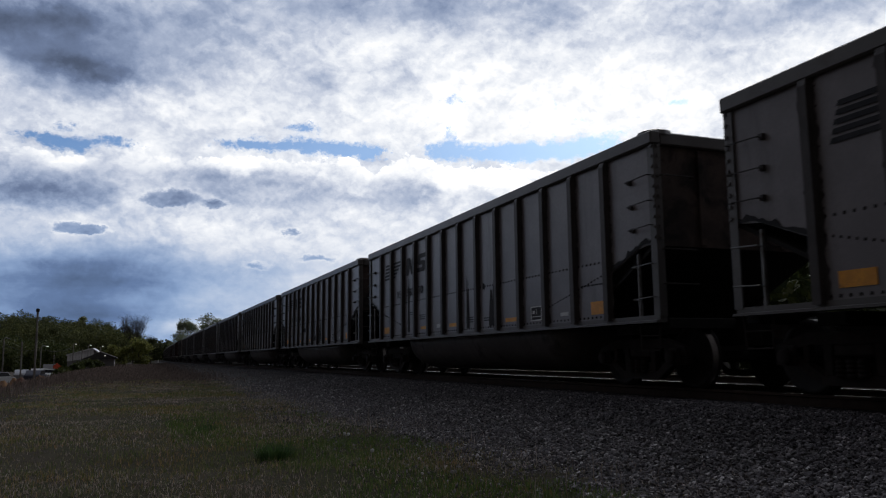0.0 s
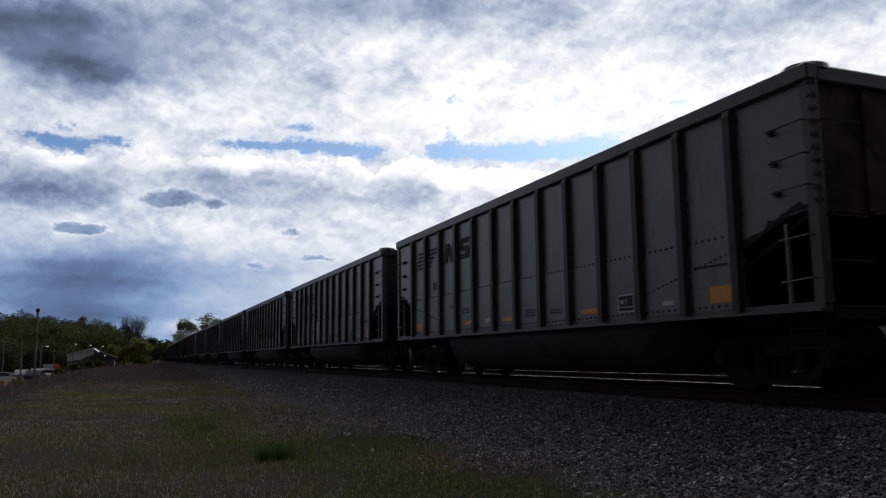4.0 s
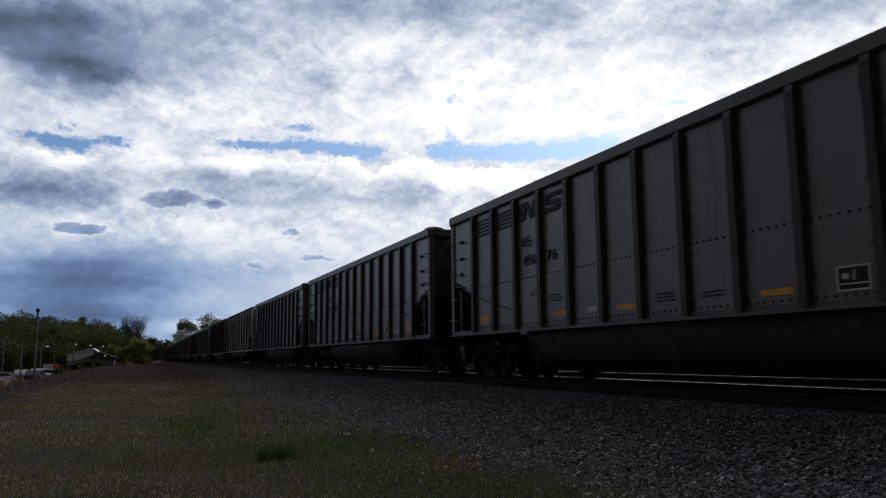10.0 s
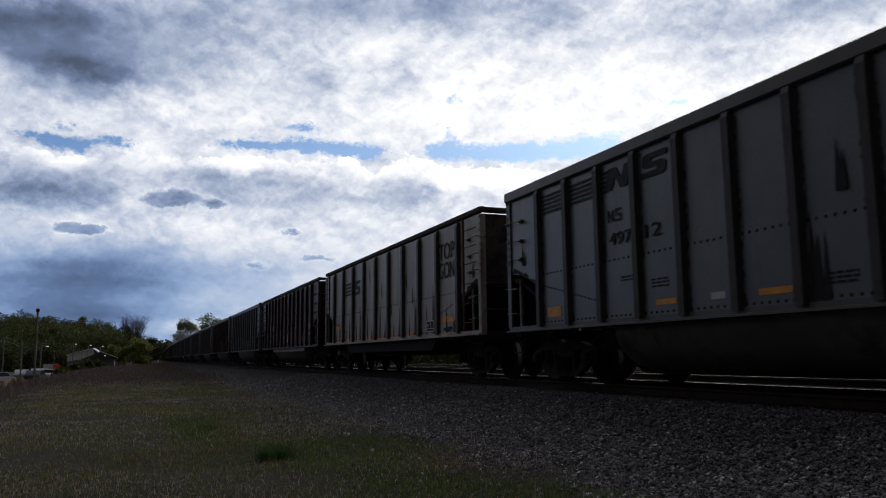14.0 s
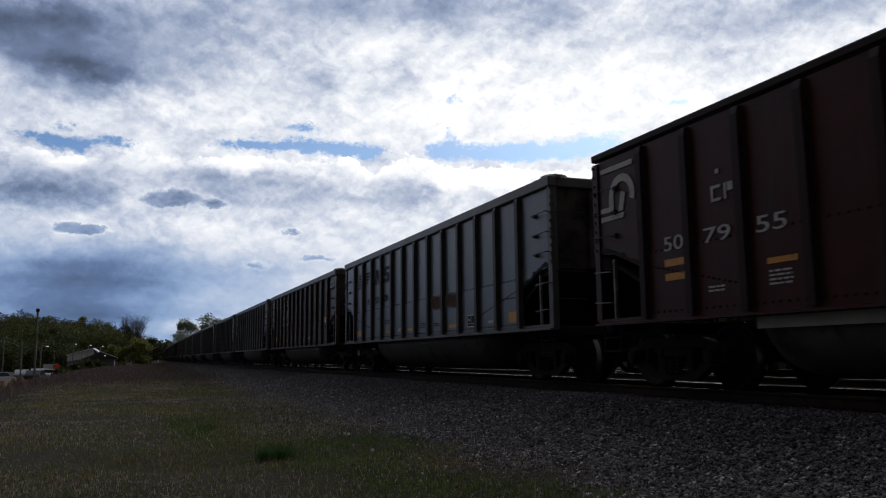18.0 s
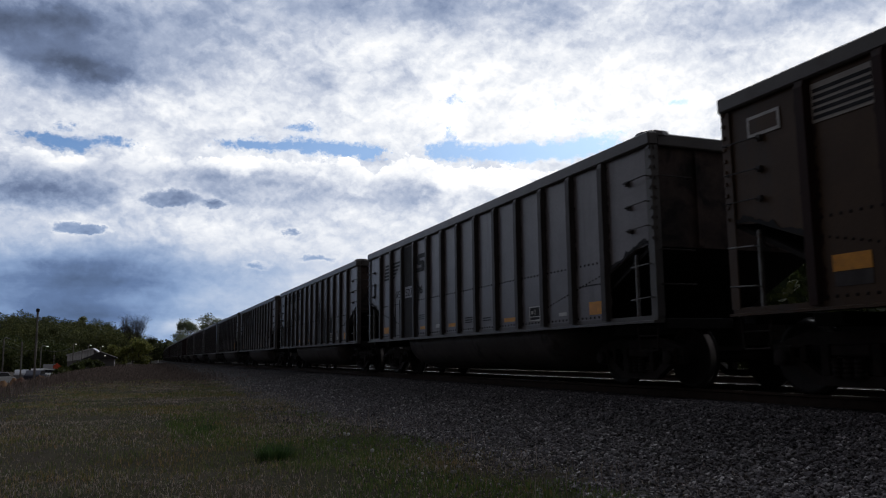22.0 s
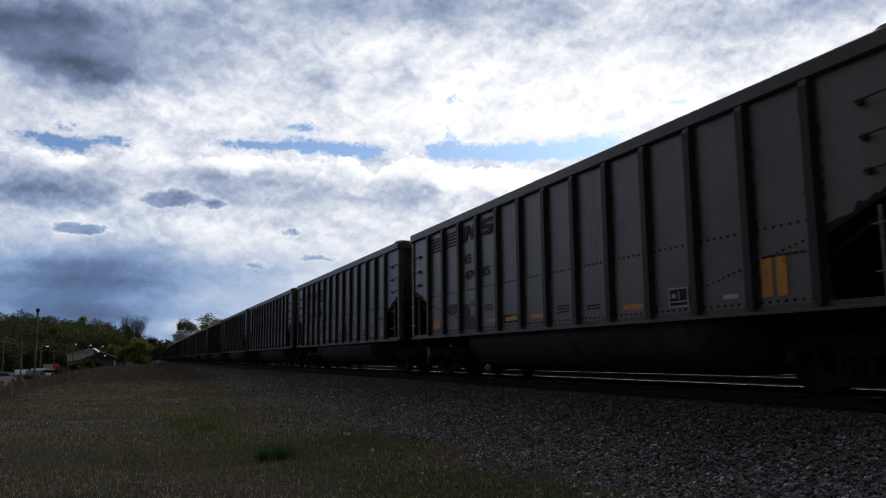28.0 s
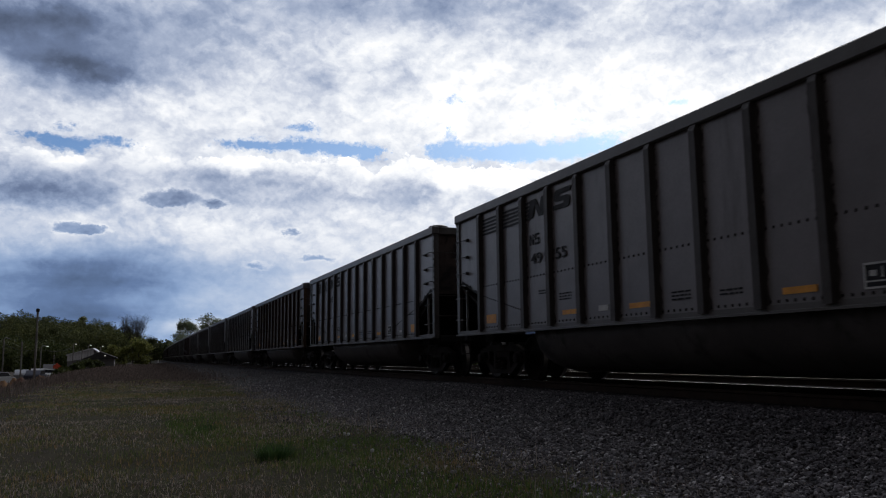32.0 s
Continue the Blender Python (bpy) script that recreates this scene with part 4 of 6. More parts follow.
def rail_line(centre, y0, y1, parent):
    """Two rails swept along the bend."""
    head = [(-0.036, 0.0), (0.036, 0.0), (0.036, -0.035), (0.009, -0.045), (0.009, -0.145), (0.07, -0.160), (0.07, -0.172), (-0.07, -0.172), (-0.07, -0.160), (-0.009, -0.145), (-0.009, -0.045), (-0.036, -0.035)]
    ys = [y0 + 8.0 * i for i in range(int((y1 - y0) / 8) + 1)]
    for s in (-0.752, 0.752):
        bm = bmesh.new()
        rings = [[bm.verts.new((centre + s + a + bend(y), y, RAIL + b)) for a, b in head] for y in ys]
        k = len(head)
        for a, b in zip(rings, rings[1:]):
            for i in range(k):
                f = bm.faces.new((a[i], a[(i + 1) % k], b[(i + 1) % k], b[i]))
                f.material_index = 0 if i == 0 else 1
        part("rail", finish(bm, "rail", [RAILTOP, RAILSIDE]), None, parent, "steel rail with polished head")


def track(name, centre, y0, y1, near_ties, label):
    t = tagged(new(name), label, "railway track", "tracks of the line", "structure")
    rail_line(centre, y0, y1, t)
    bm = bmesh.new()
    box(bm, -1.3, -0.115, -0.17, 1.3, 0.115, 0.0, 0.012)
    tie = finish(bm, "sleeper", TIE)
    rnd = random.Random(int(centre * 10))
    for i in range(near_ties):
        y = -2.0 + 0.53 * i
        ob = part("sleeper", tie, None, t)
        ob.matrix_basis = pose(centre + bend(y) + rnd.uniform(-0.03, 0.03), y, RAIL - 0.166 + rnd.uniform(-0.008, 0.004), 0, 0, rnd.uniform(-1, 1))
    return t


track("track_near", CENTRE, -60, 820, 130, "main line track on timber sleepers")
track("track_middle", CENTRE + 4.74, -60, 620, 60, "second track on timber sleepers beyond the train")
track("track_far", CENTRE + 8.49, -60, 150, 0, "third track beyond the train")
# ---------------------------------------------------------------- loose stones and grass


def bulk(name, verts, faces, mat, label, category, parent=None, facets=False):
    """One mesh of very many small pieces from arrays."""
    me = bpy.data.meshes.new(name)
    k = faces.shape[1]
    me.vertices.add(len(verts))
    me.vertices.foreach_set("co", verts.astype(np.float32).ravel())
    me.loops.add(faces.size)
    me.loops.foreach_set("vertex_index", faces.astype(np.int32).ravel())
    me.polygons.add(len(faces))
    me.polygons.foreach_set("loop_start", np.arange(0, faces.size, k, dtype=np.int32))
    me.materials.append(mat)
    me.update(calc_edges=True)
    if facets:
        me.polygons.foreach_set("use_smooth", np.zeros(len(faces), dtype=bool))
    ob = new(name, me)
    if parent:
        ob.parent = parent
        return ob
    return tagged(ob, label, category, kind="stuff")


def island_material(name, stops, rough=0.85, bump=0.0, translucent=0.0, patch=None, gloss=0.12, dusty=False):
    """Each loose piece takes its own tone; patch adds a slow drift over the ground."""
    mat = bpy.data.materials.new(name)
    mat.use_nodes = True
    n = Nodes(mat.node_tree)
    r = n.node("ShaderNodeNewGeometry").outputs["Random Per Island"]
    col = n.ramp(r, *stops)
    p = n.node("ShaderNodeTexCoord").outputs["Object"]
    if patch:
        col = n.mix(n.span(n.noise(p, patch[0], 4, 0.6), 0.42, 0.62), col, n.mix(1.0, col, patch[1], "MULTIPLY"))
    # dusty: the same shade beside the train, painted into each stone's tone
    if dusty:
        col = n.mix(rail_shade(n, p), col, n.mix(1.0, col, (0.44, 0.42, 0.44), "MULTIPLY"))
    b = n.node("ShaderNodeBsdfPrincipled")
    n.put(b.inputs["Base Color"], col)
    b.inputs["Roughness"].default_value = rough
    b.inputs["Specular IOR Level"].default_value = gloss
    if bump:
        bp = n.node("ShaderNodeBump")
        bp.inputs["Strength"].default_value = bump
        bp.inputs["Distance"].default_value = 0.01
        n.put(bp.inputs["Height"], n.noise(p, 60.0, 4, 0.6))
        n.put(b.inputs["Normal"], bp.outputs[0])
    sh = b.outputs[0]
    if translucent:
        tr = n.node("ShaderNodeBsdfTranslucent")
        n.put(tr.inputs[0], col)
        mx = n.node("ShaderNodeMixShader")
        mx.inputs[0].default_value = translucent
        n.put(mx.inputs[1], sh)
        n.put(mx.inputs[2], tr.outputs[0])
        sh = mx.outputs[0]
    o = n.node("ShaderNodeOutputMaterial")
    n.put(o.inputs[0], sh)
    return mat


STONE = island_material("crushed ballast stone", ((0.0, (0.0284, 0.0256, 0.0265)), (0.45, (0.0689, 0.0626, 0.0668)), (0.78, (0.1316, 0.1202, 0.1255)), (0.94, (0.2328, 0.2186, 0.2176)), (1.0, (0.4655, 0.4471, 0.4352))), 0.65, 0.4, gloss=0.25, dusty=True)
BLADE = island_material("spring grass", ((0.0, (0.0630, 0.1017, 0.0289)), (0.4, (0.1239, 0.1589, 0.0483)), (0.7, (0.1914, 0.1864, 0.0845)), (1.0, (0.3153, 0.2648, 0.1690))), 0.7, 0.0, 0.35, (0.8, (1.35, 1.0, 0.95, 1)))
STRAW = island_material("dead straw", ((0.0, (0.1512, 0.1169, 0.0978)), (0.5, (0.2874, 0.2322, 0.1956)), (1.0, (0.4991, 0.4197, 0.3732))), 0.85, 0.0, 0.3)
LUSH = island_material("lush spring grass", ((0.0, (0.0599, 0.1035, 0.0243)), (0.6, (0.0983, 0.1577, 0.0365)), (1.0, (0.1539, 0.2070, 0.0608))), 0.7, 0.0, 0.35)
FARSTRAW = island_material("rough dead grass", ((0.0, (0.0806, 0.0658, 0.0548)), (0.6, (0.1345, 0.1018, 0.0910)), (1.0, (0.1974, 0.1513, 0.1312))), 0.9, 0.0, 0.25)


def height_array(l, y):
    return np.array([ground_z(a, b) for a, b in zip(l, y)])


def make_stones(name, count, l0, l1, y0, y1, size, seed):
    g = np.random.default_rng(seed)
    ico = bmesh.new()
    bmesh.ops.create_icosphere(ico, subdivisions=1, radius=1.0)
    base = np.array([v.co[:] for v in ico.verts])
    tri = np.array([[v.index for v in f.verts] for f in ico.faces])
    # smaller set: merge to a rough 12-corner lump
    ico.free()
    l = g.uniform(l0, l1, count)
    y = y0 + (y1 - y0) * g.uniform(0, 1, count) ** 1.7
    z = height_array(l, y)
    keep = l + 0.9 * np.array([noise.noise((a * 0.8, b * 0.8, 7)) for a, b in zip(l, y)]) > l0 + 0.55 * g.uniform(0, 1, count)
    l, y, z = l[keep], y[keep], z[keep]
    k = len(l)
    sx = size * g.uniform(0.55, 1.35, (k, 1, 1)) * g.uniform(0.6, 1.3, (k, 1, 3))
    lump = base[None] * g.uniform(0.62, 1.2, (k, len(base), 1)) * sx
    a = g.uniform(0, 6.283, k)
    ca, sa = np.cos(a)[:, None], np.sin(a)[:, None]
    tilt = g.uniform(-0.6, 0.6, (k, 1))
    x2 = lump[..., 0] * ca - lump[..., 1] * sa
    y2 = lump[..., 0] * sa + lump[..., 1] * ca
    z2 = lump[..., 2] * 0.8 + x2 * tilt
    vs = np.stack([x2 + (l + BEND * y * y)[:, None], y2 + y[:, None], z2 + (z + size * 0.25)[:, None]], -1).reshape(-1, 3)
    fs = (tri[None] + (np.arange(k) * len(base))[:, None, None]).reshape(-1, 3)
    return bulk(name, vs, fs, STONE, "loose grey crushed stone beside the track", "ballast", facets=True)


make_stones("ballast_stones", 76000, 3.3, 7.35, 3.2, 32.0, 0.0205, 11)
make_stones("gravel_patch", 900, -3.6, -2.2, 13.5, 19.5, 0.022, 13)
make_stones("stray_stones", 2600, 2.2, 4.2, 3.5, 22.0, 0.022, 12)


def make_blades(name, count, l0, l1, y0, y1, tall, wide, mat, label, seed, where, lean=0.5, power=1.8):
    g = np.random.default_rng(seed)
    l = g.uniform(l0, l1, count)
    y = y0 + (y1 - y0) * g.uniform(0, 1, count) ** power
    w = np.array([where(a, b) for a, b in zip(l, y)])
    keep = g.uniform(0, 1, count) < w
    l, y, w = l[keep], y[keep], w[keep]
    z = height_array(l, y) - 0.01
    k = len(l)
    h = tall * g.uniform(0.35, 1.2, k) * (0.6 + 0.4 * w)
    a = g.uniform(0, 6.283, k)
    dxy = np.stack([np.cos(a), np.sin(a)], -1)
    side = np.stack([-np.sin(a), np.cos(a)], -1) * (wide * g.uniform(0.6, 1.3, k) * (0.7 + y / 22.0))[:, None]
    ln = lean * g.uniform(0.2, 1.6, k)
    root = np.stack([l + BEND * y * y, y, z], -1)
    mid = root + np.concatenate([dxy * (h * ln * 0.25)[:, None], (h * 0.6)[:, None]], 1)
    tip = root + np.concatenate([dxy * (h * ln)[:, None], (h * (1.0 - 0.3 * np.minimum(ln, 1.2)))[:, None]], 1)
    s3 = np.concatenate([side, np.zeros((k, 1))], 1)
    vs = np.stack([root - s3, root + s3, mid + s3 * 0.7, mid - s3 * 0.7, tip], 1).reshape(-1, 3)
    i = (np.arange(k) * 5)[:, None]
    fs = np.concatenate([i + np.array([[0, 1, 2]]), i + np.array([[0, 2, 3]]), i + np.array([[3, 2, 4]])])
    return bulk(name, vs, fs, mat, label, "grass")


def brow(l):
    """The meadow thins out towards the brow of the bank, where dead brush lies."""
    return 1 - 0.72 * smooth(1.6, 4.2, -l)


def lush(l, y):
    q = noise.noise((l * 0.45, y * 0.28, 0)) * 0.5 + 0.5 + 0.25 * noise.noise((l * 1.7, y * 1.7, 3))
    return max(0.10, min(1.0, (q - 0.28) * 2.0)) * (1 - smooth(3.2, 4.3, l + 0.5 * noise.noise((l, y, 9)))) * brow(l)


def dry(l, y):
    q = noise.noise((l * 0.5 + 40, y * 0.35, 0)) * 0.5 + 0.5
    return max(0.15, min(1.0, (q - 0.22) * 1.9)) * (1 - 0.85 * smooth(3.6, 4.8, l)) * brow(l)


make_blades("meadow_grass", 190000, -4.6, 4.6, 3.6, 46.0, 0.085, 0.0042, BLADE, "short patchy green spring grass", 21, lush)
make_blades("dead_grass", 120000, -4.6, 4.8, 3.6, 46.0, 0.07, 0.0036, STRAW, "flattened dead straw between the grass", 22, dry, 1.3)
make_blades("lush_grass", 24000, 0.6, 3.7, 4.6, 17.0, 0.085, 0.0042, LUSH, "lush green grass at the foot of the ballast", 26, lambda l, y: max(0.0, min(1.0, 2.2 * (noise.noise((l * 0.6 + 9, y * 0.45, 1)) + 0.25))) * smooth(0.4, 1.6, l + 0.1 * y - 0.6))
make_blades("edge_straw", 30000, 2.2, 5.6, 3.4, 18.0, 0.035, 0.0034, STRAW, "short dead straw lying among the stones", 27, lambda l, y: 0.9 * (1 - smooth(4.0, 5.6, l + 0.6 * noise.noise((l * 1.3, y * 1.3, 6)))), 1.6)
make_blades("dry_weeds", 420, 2.0, 4.1, 5.0, 34.0, 0.34, 0.0032, STRAW, "tall dry weed stalks along the ballast edge", 23, lambda l, y: 0.25 + 0.5 * smooth(2.6, 3.6, l), 0.35)
make_blades("edge_weeds", 5200, -6.4, -3.2, 9.0, 90.0, 0.42, 0.006, FARSTRAW, "tall dead weeds along the brow of the bank", 24, lambda l, y: 0.8, 0.45)


make_blades("far_meadow", 60000, -6.0, 6.2, 30.0, 190.0, 0.22, 0.007, FARSTRAW, "rough brown dead grass further down the meadow", 25, lambda l, y: (1 - smooth(2.8, 6.0, l + noise.noise((l, y * 0.3, 2)))) * smooth(28, 55, y), 0.6, 1.3)


def tussock(x, y, n, tall, seed, label):
    g = np.random.default_rng(seed)
    a = g.uniform(0, 6.283, n)
    r = 0.22 * np.sqrt(g.uniform(0, 1, n))
    root = np.stack([x + r * np.cos(a), y + r * np.sin(a), np.full(n, ground_z(x - bend(y), y) - 0.01)], -1)
    h = tall * g.uniform(0.5, 1.1, n)
    out_l = g.uniform(0.15, 0.7, n)
    tip = root + np.stack([np.cos(a) * h * out_l, np.sin(a) * h * out_l, h], -1)
    mid = root * 0.45 + tip * 0.55 + np.array([0, 0, 0.03])
    s = np.stack([-np.sin(a), np.cos(a), np.zeros(n)], -1) * 0.006
    vs = np.stack([root - s, root + s, mid + s * 0.8, mid - s * 0.8, tip], 1).reshape(-1, 3)
    i = (np.arange(n) * 5)[:, None]
    fs = np.concatenate([i + np.array([[0, 1, 2]]), i + np.array([[0, 2, 3]]), i + np.array([[3, 2, 4]])])
    me = bulk("grass_tussock", vs, fs, TUFT, label, "grass tussock")
    me["kind"] = ""
    del me["kind"]
    return me


TUFT = island_material("dark lush grass", ((0.0, (0.0365, 0.0750, 0.0252)), (1.0, (0.0810, 0.1406, 0.0420))), 0.6, 0.0, 0.3)
tussock(1.63, 9.6, 300, 0.17, 1, "dark green grass tussock in the meadow")
tussock(1.2, 13.4, 90, 0.11, 2, "small dark green tussock in the meadow")

# dandelion clocks
PUFF = material("dandelion down", (0.62, 0.62, 0.60), None, 30, 0.9, 0, 0.3, 90)
STALK = material("green stalk", (0.06, 0.09, 0.03), None, 30, 0.7, 0, 0.0, 90)
for x, y, h in ((2.42, 8.25, 0.15), (2.62, 10.2, 0.15), (2.75, 10.5, 0.13)):
    d = tagged(new("dandelion"), "white dandelion clock on a thin stalk", "dandelion", "dandelions in the meadow")
    bm = bmesh.new()
    rod(bm, [(0, 0, 0), (0.01, 0, h * 0.6), (0.012, 0, h)], 0.003, 5)
    part("stalk", bm, STALK, d)
    bm = bmesh.new()
    bmesh.ops.create_icosphere(bm, subdivisions=2, radius=0.021)
    for v in bm.verts:
        v.co = v.co * random.uniform(0.85, 1.12) + Vector((0.012, 0, h))
    part("seed_head", bm, PUFF, d)
    d.matrix_basis = pose(x, y, ground_z(x, y))

# ---------------------------------------------------------------- trees, woods, yard
LEAF = island_material("young broad leaves", ((0.0, (0.0268, 0.0388, 0.0129)), (0.5, (0.0551, 0.0699, 0.0216)), (1.0, (0.1041, 0.1128, 0.0377))), 0.6, 0.0, 0.3)
DARKLEAF = island_material("dark woodland leaves", ((0.0, (0.0321, 0.0425, 0.0223)), (0.6, (0.0687, 0.0813, 0.0355)), (1.0, (0.1257, 0.1317, 0.0623))), 0.7, 0.0, 0.25, (0.035, (1.7, 1.6, 1.2, 1)))
SPRING = island_material("yellow-green spring leaves", ((0.0, (0.1014, 0.1219, 0.0304)), (1.0, (0.2535, 0.2519, 0.0761))), 0.6, 0.0, 0.35)
# far crowns: the haze of distance is mixed into this leaf colour
MISTLEAF = island_material("haze-paled leaves", ((0.0, (0.1200, 0.1425, 0.0880)), (0.5, (0.1840, 0.2100, 0.1280)), (1.0, (0.2720, 0.2850, 0.1840))), 0.6, 0.0, 0.4)
BARK = material("grey bark", (0.055, 0.046, 0.04), (0.035, 0.03, 0.026), 5, 0.9, 0, 0.5, 40)


def leaf_cloud(centres, radii, per, size, g):
    """Many small leaf sprays through overlapping lumps of a crown."""
    vs, n = [], 0
    for c, r in zip(centres, radii):
        d = g.normal(size=(per, 3))
        d /= np.linalg.norm(d, axis=1)[:, None]
        p = np.array(c) + d * (r * g.uniform(0.45, 1.08, (per, 1))) * np.array([1, 1, 0.85])
        u = g.normal(size=(per, 3))
        u /= np.linalg.norm(u, axis=1)[:, None]
        v = np.cross(u, g.normal(size=(per, 3)))
        v /= np.linalg.norm(v, axis=1)[:, None] + 1e-9
        s = size * g.uniform(0.5, 1.4, (per, 1))
        vs.append(np.stack([p - u * s, p - v * s * 0.6, p + u * s, p + v * s * 0.6], 1).reshape(-1, 3))
        n += per
    vs = np.concatenate(vs)
    return vs, np.arange(n * 4).reshape(-1, 4)


def limbs(bm, base, height, spread, n, r, g, twigs=0):
    rod(bm, [base, base + Vector((0.1, 0.05, height * 0.3)), base + Vector((0.0, 0.1, height * 0.55))], r, 7)
    for i in range(n):
        a = 6.283 * i / n + g.uniform(-0.4, 0.4)
        s = base + Vector((0, 0, height * g.uniform(0.25, 0.55)))
        e = base + Vector((math.cos(a) * spread * g.uniform(0.5, 1), math.sin(a) * spread * g.uniform(0.5, 1), height * g.uniform(0.75, 1.0)))
        m = s.lerp(e, 0.5) + Vector((math.cos(a) * 0.3, math.sin(a) * 0.3, -0.2))
        rod(bm, [s, m, e], r * 0.32, 5)
        for k in range(twigs):
            q = m.lerp(e, g.uniform(0.0, 1.0))
            t = q + Vector((g.uniform(-1, 1), g.uniform(-1, 1), g.uniform(0.3, 1.3))) * spread * 0.34
            rod(bm, [q, q.lerp(t, 0.5) + Vector((0.1, 0, 0.05)), t], r * 0.13, 3)
            for _ in range(2):
                q2 = q.lerp(t, g.uniform(0.4, 0.9))
                rod(bm, [q2, q2 + Vector((g.uniform(-1, 1), g.uniform(-1, 1), g.uniform(0.2, 1.0))) * spread * 0.18], r * 0.08, 3)
    return bm


def tree(x, y, height, spread, leaf, label, seed, lumps=12, per=130, bush=False, size=0.30):
    g = np.random.default_rng(seed)
    z = ground_z(x - bend(y), y)
    t = tagged(new("bush" if bush else "tree"), label, "bush" if bush else "tree")
    t.location = (x, y, z - 0.1)
    r = random.Random(seed)
    part("trunk", limbs(bmesh.new(), Vector((0, 0, 0)), height * 0.9, spread * 0.7, 6, max(0.08, height * 0.02), r), BARK, t)
    cs, rs = [], []
    for i in range(lumps):
        a = g.uniform(0, 6.283)
        q = g.uniform(0, 1)
        lo = 0.15 if bush else 0.38
        hz = height * (lo + (0.92 - lo) * q)
        wide = spread * math.sin(math.pi * (0.22 + 0.70 * q)) * 0.75
        cs.append((math.cos(a) * wide * g.uniform(0.4, 1), math.sin(a) * wide * g.uniform(0.4, 1), hz))
        rs.append(spread * g.uniform(0.24, 0.42))
    vs, fs = leaf_cloud(cs, rs, per, size, g)
    bulk("crown", vs, fs, leaf, "", "", t)
    return t


def woods(name, spots, leaf, label, seed, per=46, size=0.7):
    """A far wood: many crowns in one mesh."""
    g = np.random.default_rng(seed)
    cs, rs = [], []
    for x, y, z0, h in spots:
        r = h * g.uniform(0.22, 0.34)
        for _ in range(5):
            cs.append((x + g.normal() * r * 0.7, y + g.normal() * r * 0.7, z0 + h * g.uniform(0.35, 0.92) - r * 0.3))
            rs.append(r * g.uniform(0.55, 0.95))
        cs.append((x, y, z0 + h * 0.15))
        rs.append(r)
    vs, fs = leaf_cloud(cs, rs, per, size, g)
    return bulk(name, vs, fs, leaf, label, "woods")


def hill_top(l):
    """Tree-top height of the wooded hill, falling towards the line."""
    q = min(1.0, max(0.0, -l / 70.0))
    return 10.4 + 11.0 * q ** 0.46


g0 = random.Random(77)
spots = []
for _ in range(620):
    l = g0.uniform(-150, -2)
    y = g0.uniform(285, 420)
    h = g0.uniform(9, 14)
    top = hill_top(l) * (y / 345.0) * g0.uniform(0.80, 1.02)
    h = min(h, top + 2.0)
    spots.append((l + bend(y), y, top - h, h))
woods("hill_woods", spots, DARKLEAF, "dark green woods on the hill beyond the yard", 31, 130, 0.27)
spots = []
for _ in range(160):
    l = g0.uniform(-60, -9)
    y = g0.uniform(205, 262)
    h = g0.uniform(5.5, 9.5) * (0.55 + 0.45 * smooth(-8, -30, l))
    spots.append((l + bend(y), y, -2.5, h + 2.0))
woods("yard_woods", spots, LEAF, "spring-green trees at the back of the yard", 32, 110, 0.30)
spots = []
for _ in range(480):
    x = g0.uniform(-200, 320)
    spots.append((x, g0.uniform(860, 960), 0.0, g0.uniform(17, 23)))
woods("far_woods", spots, DARKLEAF, "distant dark tree line on the horizon", 33, 26, 1.6)
spots = []
for i in range(520):
    y = g0.uniform(-40, 330) if i % 3 else g0.uniform(-25, 60)
    l = g0.uniform(27, 41)
    spots.append((l + bend(y), y, -0.2, g0.uniform(4.5, 8.0)))
woods("line_side_scrub", spots, LEAF, "green scrub along the far side of the tracks", 34, 70, 0.28)

spots = []
for _ in range(90):
    y = g0.uniform(255, 470)
    l = g0.uniform(21, 48)
    spots.append((l + bend(y), y, -0.3, g0.uniform(8.5, 13.0)))
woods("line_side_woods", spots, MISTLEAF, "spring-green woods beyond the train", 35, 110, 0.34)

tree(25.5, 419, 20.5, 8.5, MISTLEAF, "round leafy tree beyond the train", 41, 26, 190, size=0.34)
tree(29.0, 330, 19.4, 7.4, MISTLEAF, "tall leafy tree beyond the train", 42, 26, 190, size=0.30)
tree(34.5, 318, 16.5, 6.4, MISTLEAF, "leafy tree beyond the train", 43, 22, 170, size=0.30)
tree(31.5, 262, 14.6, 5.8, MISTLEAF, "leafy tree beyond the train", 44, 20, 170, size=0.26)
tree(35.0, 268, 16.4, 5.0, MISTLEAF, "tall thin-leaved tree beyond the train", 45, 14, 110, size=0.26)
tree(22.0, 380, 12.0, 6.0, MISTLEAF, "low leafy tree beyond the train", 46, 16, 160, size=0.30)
tree(-18.1, 330, 20.0, 4.2, SPRING, "pale budding tree above the woods", 47, 10, 90, size=0.4)
tree(1.4, 170, 5.0, 3.4, SPRING, "yellow-green spring bush beside the line", 48, 16, 170, True, 0.22)
tree(-2.8, 172, 4.2, 3.0, SPRING, "yellow-green spring bush beside the line", 49, 14, 160, True, 0.22)
tree(4.2, 190, 6.6, 2.8, DARKLEAF, "dark bush at the foot of the wood", 50, 12, 140, True, 0.24)
for i, (x, y, h) in enumerate(((-4.9, 150, 1.9), (-5.6, 118, 1.5), (-5.2, 134, 1.7), (-6.0, 104, 1.2), (-5.0, 165, 2.0), (-6.6, 92, 1.0))):
    tree(x, y, h, 1.7, LEAF, "low green hedge bush on the brow of the bank", 60 + i, 9, 110, True, 0.14)

# leafless tree behind the bushes
bt = tagged(new("bare_tree"), "leafless grey tree among budding bushes", "tree")
bt.location = (0.4, 192, 0)
